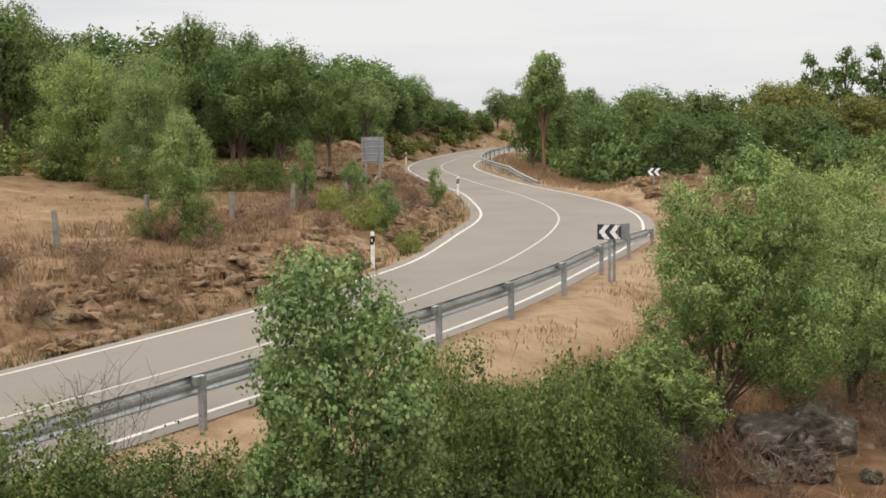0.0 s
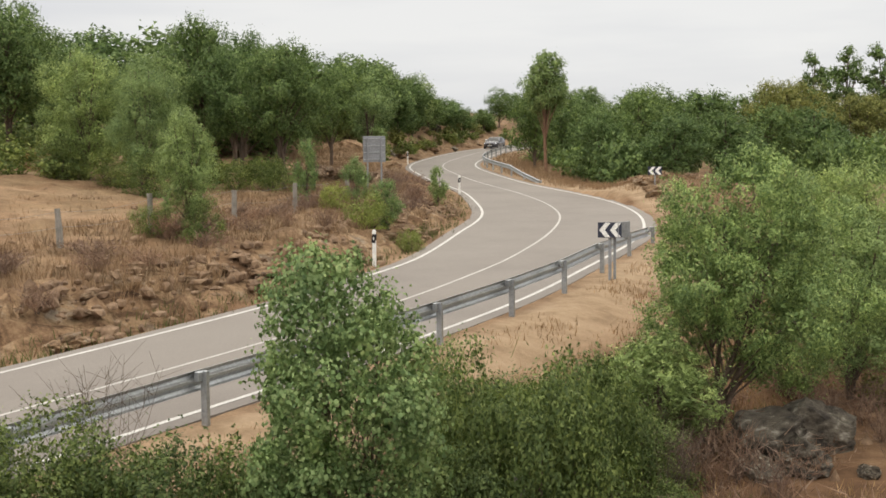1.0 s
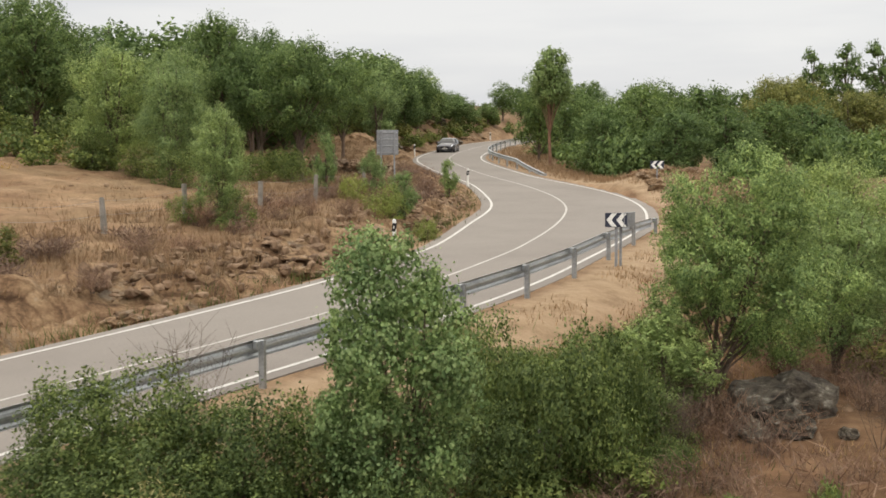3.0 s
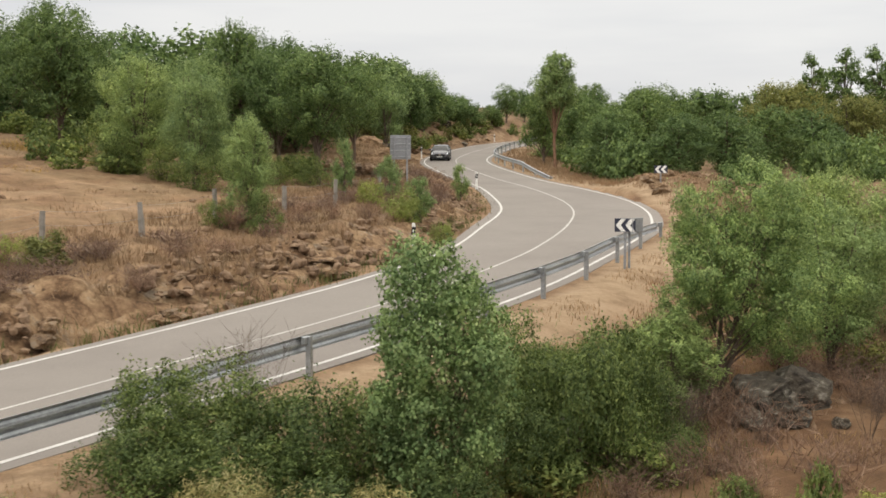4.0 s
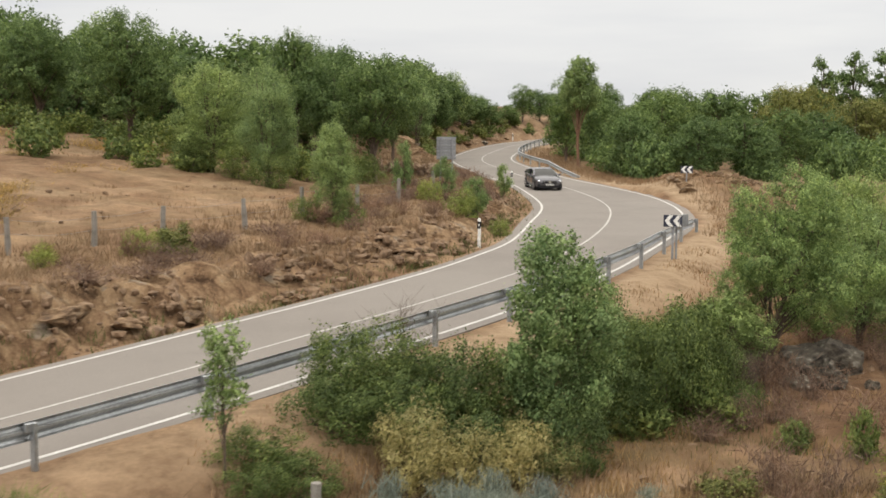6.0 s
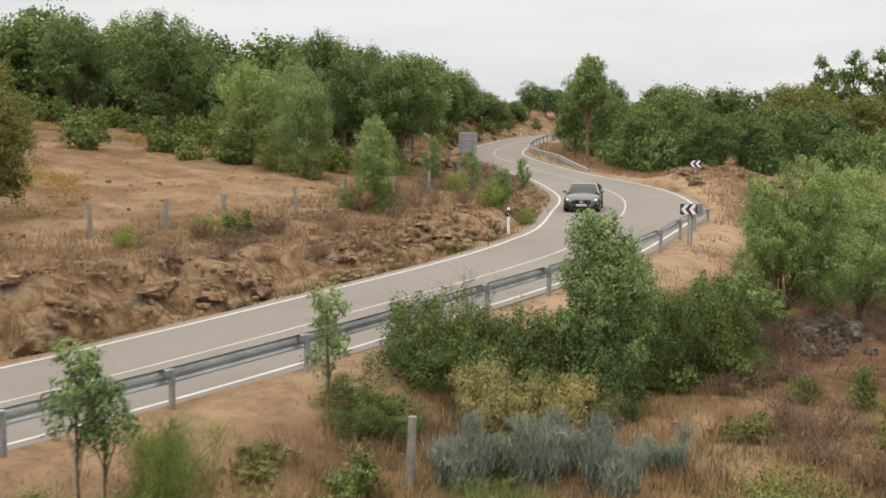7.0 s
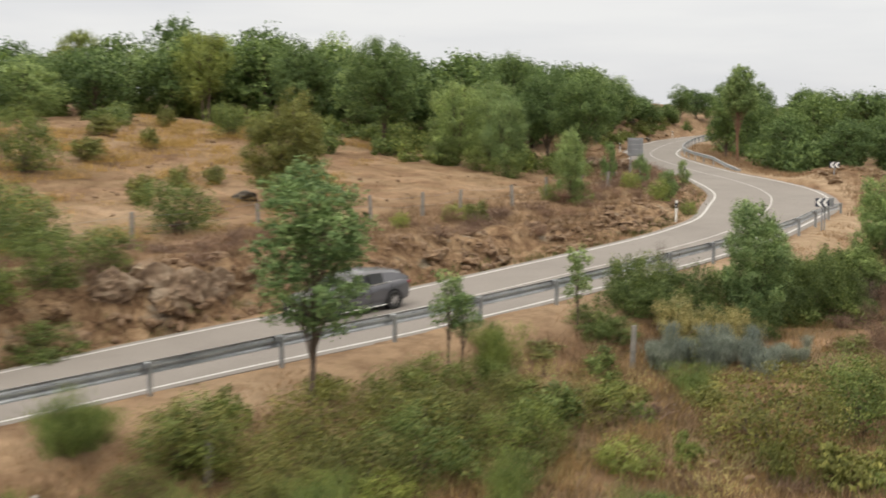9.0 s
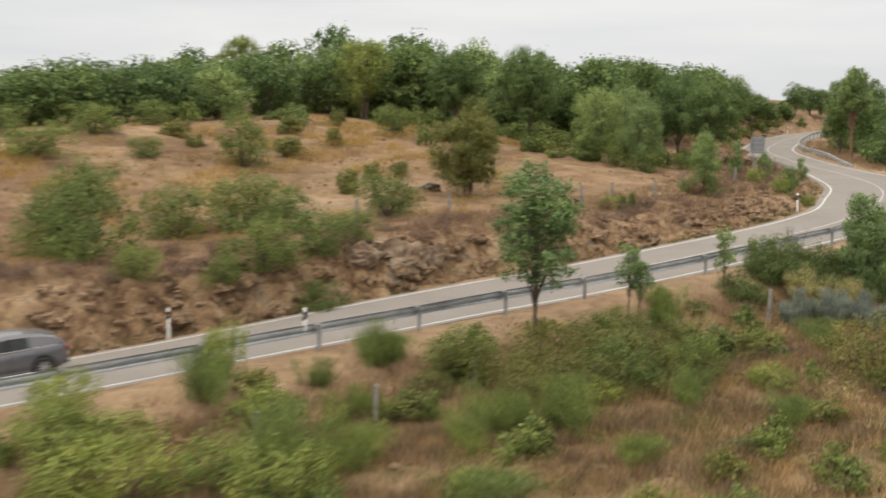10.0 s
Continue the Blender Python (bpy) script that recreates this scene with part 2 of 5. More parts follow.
LEAF_BLUE = leaf_mat("broom_blue_grey", (0.125, 0.152, 0.106), (0.260, 0.298, 0.222), (0.415, 0.450, 0.352))
LEAF_STRAW = leaf_mat("dry_yellow_twig", (0.250, 0.235, 0.080), (0.400, 0.365, 0.145), (0.530, 0.480, 0.225))
LEAF_TAN = leaf_mat("tan_dry_weed", (0.155, 0.114, 0.048), (0.285, 0.214, 0.098), (0.420, 0.325, 0.168))
LEAF_OCHRE = leaf_mat("ochre_dry_weed", (0.215, 0.138, 0.034), (0.345, 0.238, 0.068), (0.460, 0.335, 0.112))
LEAF_HEATH = leaf_mat("dry_brown_twig", (0.120, 0.073, 0.048), (0.217, 0.144, 0.099), (0.302, 0.216, 0.150))
GRASS_DRY = leaf_mat("dry_grass_blade", (0.156, 0.095, 0.045), (0.248, 0.167, 0.091), (0.326, 0.237, 0.140), 0.8, 0.2)
GRASS_SCRUB = leaf_mat("scrub_grass_blade", (0.160, 0.110, 0.045), (0.295, 0.206, 0.095), (0.430, 0.310, 0.163), 0.8, 0.25)
GRASS_GREEN = leaf_mat("green_weed_blade", (0.046, 0.065, 0.015), (0.077, 0.099, 0.026), (0.115, 0.130, 0.043), 0.8, 0.25)

# ---- the plan: the road's line, its height, and the lie of the land ----
HEIGHTS = [(-60, -3.0), (-12, -0.85), (-4, -0.45), (4.3, 0.05), (12.5, 0.58), (20, 1.08), (31.5, 1.6), (56, 2.15), (80, 2.85), (104, 3.75), (137, 4.95), (185, 6.3), (260, 8.0)]
BENDS = [(-78, -58), (-60, -43.5), (-46, -30.5), (-36.2, -19.6), (-30.0, -11.8), (-25.15, -5.5), (-21.0, 0.15), (-17.55, 4.85), (-12.4, 11.5), (-9.9, 14.8), (-7.2, 18.8), (-4.6, 22.9), (-1.15, 29.4), (0.85, 34.7), (2.15, 39.2), (3.65, 46.0), (4.7, 53.2), (4.9, 59.2), (4.5, 65), (3.6, 72), (2.1, 80), (0.5, 91), (-0.5, 101), (0, 111), (2.6, 128), (6, 142), (11, 157), (18, 175), (28, 196), (42, 220)]


def curve_through(P, n):
    out = []
    for i in range(len(P) - 1):
        p0, p1, p2, p3 = P[max(i - 1, 0)], P[i], P[i + 1], P[min(i + 2, len(P) - 1)]
        for k in range(n):
            t = k / n
            out.append(tuple(0.5 * (2 * b + (c - a) * t + (2 * a - 5 * b + 4 * c - d) * t * t + (3 * b - a - 3 * c + d) * t ** 3)
                             for a, b, c, d in zip(p0, p1, p2, p3)))
    out.append(P[-1])
    return out


LINE = np.array(curve_through(BENDS, 10))
for _ in range(6):
    LINE[1:-1] = (LINE[:-2] + 2 * LINE[1:-1] + LINE[2:]) / 4
TAN = np.gradient(LINE, axis=0)
TAN /= np.linalg.norm(TAN, axis=1)[:, None]
LZ = np.interp(LINE[:, 1], [a for a, b in HEIGHTS], [b for a, b in HEIGHTS])
for _ in range(20):
    LZ[1:-1] = (LZ[:-2] + 2 * LZ[1:-1] + LZ[2:]) / 4
RUN = np.concatenate([[0], np.cumsum(np.linalg.norm(np.diff(LINE, axis=0), axis=1))]) + (-20.28)


def smv(a, b, x):
    t = np.clip((x - a) / (b - a), 0, 1)
    return t * t * (3 - 2 * t)


# the roadway leans: its outer edge is higher where it turns
LEANS = 0.055 * (1 - np.clip((RUN - 58) / 14, 0, 1))


def lay(x, y):
    """Height of the land, distance from the road's edge and side (left of the road's run: positive)."""
    x = np.atleast_1d(np.asarray(x, float))
    y = np.atleast_1d(np.asarray(y, float))
    zs, ds, ss = [], [], []
    for k in range(0, len(x), 4000):
        u, v = x[k:k + 4000], y[k:k + 4000]
        dx, dy = u[:, None] - LINE[None, :, 0], v[:, None] - LINE[None, :, 1]
        q = dx * dx + dy * dy
        i, r = q.argmin(1), np.arange(len(u))
        side = TAN[i, 0] * dy[r, i] - TAN[i, 1] * dx[r, i]
        w = 1 / (q + 0.3) ** 2
        zc = (w * LZ).sum(1) / w.sum(1)
        a = np.sqrt(q[r, i]) - 3.1 * (1 + 0.27 * smv(102, 116, RUN[i]) * (1 - smv(128, 146, RUN[i])))
        far = smv(78, 100, v)
        cut = 1 - smv(14, 26, v)
        left = (0.85 + 1.5 * far + 0.8 * cut) * smv(0.5, 3.2 + 2 * far - 0.9 * cut, a) - 0.8 * cut * smv(3.5, 12, a) + 0.09 * np.clip(a - 3, 0, 15) + 0.12 * np.clip(a - 18, 0, 24) - 0.08 * smv(0, 0.4, a) * (1 - smv(0.5, 1.2, a))
        near = 1 - smv(32, 52, v)
        right = -(0.25 + 0.95 * near) * smv(0.8 + 0.8 * (1 - near), 5, a) - 0.028 * np.clip(a - 5, 0, 60) * near
        # a rubble mound outside the bend
        right = right + 1.3 * np.exp(-((u - 12.5) / 3.5) ** 2 - ((v - 66.0) / 6.0) ** 2)
        zc = zc - np.clip(side, -3.4, 3.4) * LEANS[i] * np.exp(-np.clip(a, 0, 99) / 8)
        zs.append(zc + np.where(side > 0, left, right) * (a > 0))
        ds.append(a)
        ss.append(side)
    return np.concatenate(zs), np.concatenate(ds), np.concatenate(ss)


def ground_at(x, y):
    return float(lay([x], [y])[0][0])


def widen(run):
    """How much wider each lane is in the bend."""
    return 1 + 0.27 * float(smv(102, 116, run) * (1 - smv(128, 146, run)))


def on_road(run, off):
    """The place on the road that lies run metres along it, off metres to its left, and the heading."""
    x, y = np.interp(run, RUN, LINE[:, 0]), np.interp(run, RUN, LINE[:, 1])
    tx, ty = np.interp(run, RUN, TAN[:, 0]), np.interp(run, RUN, TAN[:, 1])
    k = math.hypot(tx, ty)
    tx, ty = tx / k, ty / k
    return x - ty * off, y + tx * off, float(np.interp(run, RUN, LZ) - off * np.interp(run, RUN, LEANS)), math.atan2(ty, tx)


# ---- building helpers ----


def mesh_of(name, verts, faces, mats, smooth=False, index=None):
    me = bpy.data.meshes.new(name)
    me.from_pydata([tuple(v) for v in verts], [], [tuple(f) for f in faces])
    for m in mats if isinstance(mats, (list, tuple)) else [mats]:
        me.materials.append(m)
    if smooth:
        me.polygons.foreach_set("use_smooth", [True] * len(me.polygons))
    if index is not None:
        me.polygons.foreach_set("material_index", index)
    me.update()
    return me


def part(name, bm, material, parent, label="", smooth=False):
    me = bpy.data.meshes.new(name)
    bm.to_mesh(me)
    bm.free()
    for m in material if isinstance(material, (list, tuple)) else [material]:
        me.materials.append(m)
    if smooth:
        me.polygons.foreach_set("use_smooth", [True] * len(me.polygons))
    ob = new(name, me)
    ob.parent = parent
    return tagged(ob, label)


def box(bm, x, y, z, sx, sy, sz, bevel=0.0, m=None):
    """A box about (x, y, z), its edges rounded."""
    r = bmesh.ops.create_cube(bm, size=1.0)
    bmesh.ops.scale(bm, vec=(sx, sy, sz), verts=r["verts"])
    vs = r["verts"]
    if bevel:
        es = list({e for v in vs for e in v.link_edges})
        b = bmesh.ops.bevel(bm, geom=es, offset=bevel, segments=1, affect="EDGES")
        vs = list({v for v in vs if v.is_valid} | set(b["verts"]))
    if m is not None:
        bmesh.ops.transform(bm, matrix=m, verts=vs)
    bmesh.ops.translate(bm, vec=(x, y, z), verts=vs)
    return vs


def rod(bm, x, y, z, r1, r2, h, seg=10, m=None):
    """An upright cone or cylinder whose foot is at (x, y, z)."""
    v = bmesh.ops.create_cone(bm, cap_ends=True, segments=seg, radius1=r1, radius2=r2, depth=h)["verts"]
    bmesh.ops.translate(bm, vec=(0, 0, h / 2), verts=v)
    if m is not None:
        bmesh.ops.transform(bm, matrix=m, verts=v)
    bmesh.ops.translate(bm, vec=(x, y, z), verts=v)
    return v


def ribbon(name, runs, off0, off1, lift, mats, thick=0.0):
    """A strip along the road between two offsets."""
    vs, fs = [], []
    for s in runs:
        for o in (off0, off1):
            mid = (off0 + off1) / 2
            x, y, z, _ = on_road(s, o + (mid if abs(off0 - off1) < 1 else o) * (widen(s) - 1))
            vs.append((x, y, z + lift))
    k = len(runs)
    for i in range(k - 1):
        fs.append((2 * i + 1, 2 * i, 2 * i + 2, 2 * i + 3))
    if thick:
        n = len(vs)
        vs += [(x, y, z - thick) for x, y, z in vs]
        for i in range(k - 1):
            for j, flip in ((0, 0), (1, 1)):
                f = (2 * i + j, 2 * i + 2 + j, 2 * i + 2 + j + n, 2 * i + j + n)
                fs.append(f if flip else f[::-1])
    return new(name, mesh_of(name, vs, fs, mats))


# ---- the land ----


def graded(lo, hi, a, b, step, grow=1.22):
    out = list(np.arange(a, b + 1e-6, step))
    s, x = step, a
    while x > lo:
        s *= grow
        x -= s
        out.insert(0, x)
    s, x = step, b
    while x < hi:
        s *= grow
        x += s
        out.append(x)
    return np.array(out)


def build_ground():
    xs, ys = graded(-2500, 2500, -48, 26, 0.4, 1.12), graded(-1500, 3000, -22, 84, 0.42, 1.12)
    X, Y = np.meshgrid(xs, ys)
    x, y = X.ravel(), Y.ravel()
    z, a, side = lay(x, y)
    # the roadbed lies a little under the asphalt
    z = z - 0.14 * (1 - smv(-0.5, 0.0, a))
    bank = np.where(side > 0, smv(0.35, 0.9, a) * (1 - smv(2.6, 4.6, a)), 0)
    bank = bank * (0.55 + 0.45 * smv(-20, 5, y))
    far = smv(200, 600, np.hypot(x, y))
    weeds = np.where(side > 0, 0.25, 0.6) * smv(1.5, 5, a)
    for i in range(len(x)):
        if a[i] > 0.1 and abs(x[i]) < 140 and -60 < y[i] < 240:
            p = Vector((x[i], y[i], 0))
            rough = 0.06 + 0.10 * min(1, max(0, (a[i] - 1) / 4))
            dz = rough * noise.fractal(p * 0.55, 1.0, 2.0, 4) + 0.35 * min(1, max(0, (a[i] - 6) / 12)) * noise.noise(p * 0.07)
            if bank[i] > 0.02:
                q = Vector((x[i] * 0.75, y[i] * 0.75, z[i] * 2.2))
                dz += bank[i] * (0.30 * (abs(noise.noise(q)) - 0.2) + 0.30 * (noise.cell(Vector((x[i] * 1.1, y[i] * 1.1, z[i] * 2.5))) - 0.45))
            z[i] += dz * min(1, a[i] / 0.8)
    z = z * (1 - far) + far * -6.0
    nx, ny = len(xs), len(ys)
    idx = np.arange(nx * ny).reshape(ny, nx)
    faces = np.stack([idx[:-1, :-1], idx[:-1, 1:], idx[1:, 1:], idx[1:, :-1]], -1).reshape(-1, 4)
    me = mesh_of("ground", np.stack([x, y, z], 1), faces.tolist(), GROUND, True)
    verge = np.where(side < 0, smv(0.0, 0.6, a) * (1 - smv(1.5, 3.4, a)), 0) * (0.3 + 0.5 * smv(6, 20, y))
    litter = np.where(side < 0, smv(2.6, 4.5, a), 0) * smv(0.5, 3.0, x) * (1 - smv(12, 18, x)) * smv(12, 16, y) * (1 - smv(26, 32, y)) * 0.75
    for nm, arr in (("bank", bank), ("weeds", weeds), ("verge", verge), ("litter", litter)):
        at = me.attributes.new(nm, "FLOAT", "POINT")
        at.data.foreach_set("value", np.ascontiguousarray(arr, dtype=np.float32))
    return tagged(new("ground", me), "dry reddish soil and straw-coloured grass with a rocky cut bank", "ground", kind="structure")


ground = build_ground()
runs = list(np.arange(RUN[0] + 2, RUN[-1] - 2, 1.0))
road = tagged(ribbon("road", runs, 3.1, -3.1, 0.0, ASPHALT, 0.16), "pale worn grey asphalt two-lane mountain road", "road", kind="structure")
for nm, off, wid in (("edge_line", 2.72, 0.115), ("edge_line", -2.72, 0.115), ("centre_line", 0.0, 0.085)):
    o = ribbon(nm, runs, off + wid / 2, off - wid / 2, 0.006, PAINT_WORN if abs(off) < 1 else PAINT_LINE)
    o.parent = road

# ---- where things stand ----
RAIL_NEAR = [20.0 + 4 * i for i in range(14)] + [75.5, 79.0, 82.4, 85.8, 89.0, 92.2, 95.4, 98.6, 102.5, 106.5, 110.5]
RAIL_FAR = [216.0 - 4 * i for i in range(18)]
MARKERS = [(103.2, 3.55), (138.5, 3.4), (176.5, 3.3), (217.0, 3.3), (58.7, 3.2)]
RAIL_MARK = 59.6
WILLOW = (4.05, 20.1, 5.2, 4.4)
POPLAR = (-1.35, 13.4, 4.75, 2.6)
SAPLINGS = [(-10.3, 4.9, 2.9, 1.4), (-9.95, 5.1, 2.5, 1.1), (-7.0, 9.6, 2.8, 1.2)]
BIG_SAPLING = (-13.2, 1.2, 6.1, 3.9)
FIELD_GREEN = [(-31.0, 5.0, 4.1, 4.2), (-30.1, 11.6, 2.5, 3.0), (-28.2, 14.2, 2.9, 3.8), (-25.5, 12.5, 2.1, 2.8), (-23.7, 5.0, 2.1, 3.4), (-22.5, 7.3, 1.8, 2.2), (-22.7, 19.9, 2.4, 3.0), (-34.8, 32.1, 3.7, 3.8), (-47.3, 37.1, 2.5, 6.0), (-46.5, 44.8, 2.3, 4.0), (-31.1, 55.2, 2.9, 3.2), (-16.0, 50.6, 2.0, 2.6), (-13.6, 49.6, 1.8, 2.4), (-11.6, 46.8, 1.9, 2.4), (-9.0, 51.5, 1.7, 2.2), (-7.6, 52.2, 1.8, 2.0), (-7.2, 34.9, 1.5, 1.6), (-8.6, 35.2, 1.1, 1.4), (-27.2, 1.3, 1.4, 1.8), (-24.7, 3.2, 1.1, 1.5), (-21.8, 5.3, 1.1, 2.4), (-21.7, 9.8, 1.5, 2.0), (-46.1, 27.8, 2.3, 4.5), (-33.5, 7.0, 3.0, 3.4), (-52.0, 33.0, 2.2, 4.4), (-40.5, 31.0, 1.6, 2.6), (-56.0, 41.0, 2.4, 4.2), (-36.0, 15.0, 2.2, 3.0)]
FIELD_OLIVE = [(-26.6, 25.6, 1.5, 1.7), (-26.6, 31.2, 1.2, 1.2), (-25.5, 33.0, 1.0, 1.4), (-42.4, 39.9, 1.3, 2.6), (-37.0, 47.5, 1.3, 2.4), (-36.5, 57.9, 1.6, 1.8), (-32.6, 43.3, 1.3, 1.4), (-39.8, 36.6, 0.9, 1.6), (-33.8, 36.8, 1.3, 2.5), (-11.7, 27.4, 1.0, 1.4)]
BRAMBLES = [(-0.3, 17.4, 2.3, 2.2), (-6.6, 10.2, 0.8, 1.5), (-5.8, 9.8, 0.8, 1.4), (-14.9, -2.5, 1.65, 2.89), (-12.6, -5.1, 1.2, 1.79), (-10.4, 0.7, 1.84, 3.38), (-8.1, -0.4, 1.5, 2.18), (-15.5, -4.3, 0.88, 1.63), (-6.6, 2.9, 1.05, 2.24), (-5.5, 12.0, 1.5, 2.0), (-4.2, 12.3, 1.7, 2.2), (-5.3, 13.1, 1.8, 2.0), (-4.4, 13.5, 2.0, 2.2), (-3.4, 13.5, 2.1, 2.2), (-2.4, 13.9, 1.9, 2.0), (-3.0, 12.0, 1.6, 2.2), (1.0, 15.7, 2.65, 2.2), (1.7, 16.6, 2.6, 2.0), (0.2, 16.0, 2.5, 2.2), (1.5, 18.4, 2.1, 2.6), (0.5, 17.4, 1.9, 2.2), (-9.4, 4.4, 1.0, 1.9), (-8.6, 3.2, 1.2, 2.1), (-7.6, 2.2, 1.1, 2.0), (-11.2, 2.2, 1.3, 2.2), (-9.8, 0.8, 1.4, 2.4), (-8.0, -0.2, 1.2, 2.2), (0.0, 14.9, 1.7, 1.8), (-6.4, 9.4, 0.7, 1.2), (-10.6, 3.8, 1.0, 1.9), (-12.4, -1.0, 1.9, 2.8), (-11.4, -2.8, 1.7, 2.8), (-10.3, -2.0, 1.8, 2.6), (-2.4, 0.7, 2.1, 3.6), (-14.8, -2.6, 1.9, 2.8), (-0.4, 2.6, 2.0, 3.0), (-12.9, -3.6, 1.5, 2.4), (0.6, 5.2, 1.5, 2.2), (2.3, 17.4, 1.9, 1.8), (2.95, 20.6, 1.5, 1.8), (3.5, 21.8, 1.7, 2.0), (2.5, 19.2, 1.2, 1.6), (3.0, 18.3, 0.9, 1.5), (2.6, 16.4, 0.8, 1.4), (-1.4, 12.4, 1.5, 2.0)]
BROOMS = [(-17.1, -3.4, 1.42, 1.43), (-13.1, -6.5, 1.06, 1.26), (-11.4, -6.0, 1.4, 1.4), (-8.1, -3.0, 1.16, 1.52), (-5.3, -4.0, 0.85, 1.07), (-17.4, -11.4, 1.9, 2.6), (-16.2, -10.6, 1.6, 2.0), (0.8, 16.8, 2.6, 2.4), (1.5, 17.4, 1.9, 1.9), (-13.6, -8.2, 1.2, 1.5), (-9.4, -8.6, 1.0, 1.3), (-9.0, 5.4, 1.5, 1.3), (-20.7, -8.2, 1.7, 1.8), (-17.1, -3.4, 1.4, 1.4), (-18.4, -5.8, 0.9, 1.0), (-16.9, -6.5, 1.1, 1.2), (-12.7, -6.6, 1.5, 1.9), (-11.1, -6.4, 1.5, 2.1), (-9.3, 6.5, 1.1, 1.2), (-12.6, -11.9, 1.0, 2.2), (-5.5, -5.4, 0.9, 0.9), (-3.8, 5.5, 0.9, 1.8)]
BLUES = [(-4.5, 8.1, 1.25, 1.3), (-3.2, 8.2, 1.3, 1.5), (-1.9, 7.8, 1.25, 1.4), (-0.8, 9.1, 0.8, 0.9), (-2.6, 8.9, 1.1, 1.2)]
STRAWS = [(-4.2, 10.9, 1.5, 1.6), (-2.3, 11.6, 1.5, 1.7), (-3.4, 10.8, 1.3, 1.5), (-1.6, 12.0, 1.0, 1.2)]
YELLOWS = [(-20.9, -6.2, 1.59, 1.51), (-18.9, -8.1, 1.2, 2.42), (-17.3, -7.4, 0.81, 0.89), (-10.7, -3.5, 0.86, 1.51), (-5.8, -0.8, 0.78, 1.78), (-12.6, -11.6, 0.9, 1.9), (-23.4, -10.6, 1.6, 2.2), (-21.6, -11.2, 1.5, 2.6), (-20.8, -13.8, 2.3, 3.4), (-18.6, -12.2, 1.9, 2.4), (-16.9, -13.1, 2.2, 2.6), (-22.6, -12.4, 2.3, 2.6), (-12.6, 27.0, 0.9, 1.2), (-14.6, 24.0, 0.8, 1.0), (-4.4, 46.0, 1.2, 1.4), (-3.0, 42.5, 1.4, 1.6), (-1.4, 40.5, 0.9, 1.0), (-28.0, 18.0, 0.8, 1.4), (5.2, 13.0, 0.8, 1.2)]
BOULDERS = [(5.0, 19.7, 1.6), (5.75, 20.2, 1.7), (4.6, 18.9, 0.9), (5.4, 19.1, 1.2), (6.3, 18.6, 0.5), (-22.6, 28.5, 1.0)]
OUTCROP = [(-20.0, 9.6, 1.7), (-21.0, 8.8, 1.3), (-19.2, 10.4, 1.6), (-20.4, 10.0, 1.2), (-18.5, 11.2, 1.3), (-16.5, 17.5, 0.6), (-12.1, 25.9, 0.4)]

# ---- roadside furniture ----


def w_beam(bm, a, b, za, zb):
    """One length of double-waved barrier beam from a to b (x, y) at heights za, zb; the waves stand towards the road."""
    prof = [(-0.155, 0.0), (-0.135, 0.055), (-0.09, 0.08), (-0.05, 0.055), (-0.02, 0.012), (0.02, 0.012), (0.05, 0.055), (0.09, 0.08), (0.135, 0.055), (0.155, 0.0)]
    d = Vector((b[0] - a[0], b[1] - a[1], 0)).normalized()
    n = Vector((-d.y, d.x, 0))
    rings = []
    for p, z in ((a, za), (b, zb)):
        ring = []
        for sgn in (1, -1):
            for h, o in (prof if sgn == 1 else prof[::-1]):
                o2 = o if sgn == 1 else o - 0.012
                ring.append(bm.verts.new((p[0] + n.x * o2, p[1] + n.y * o2, z + h)))
        rings.append(ring)
    k = len(rings[0])
    for i in range(k):
        bm.faces.new((rings[0][i], rings[0][(i + 1) % k], rings[1][(i + 1) % k], rings[1][i]))
    bm.faces.new(rings[0][::-1])
    bm.faces.new(rings[1])


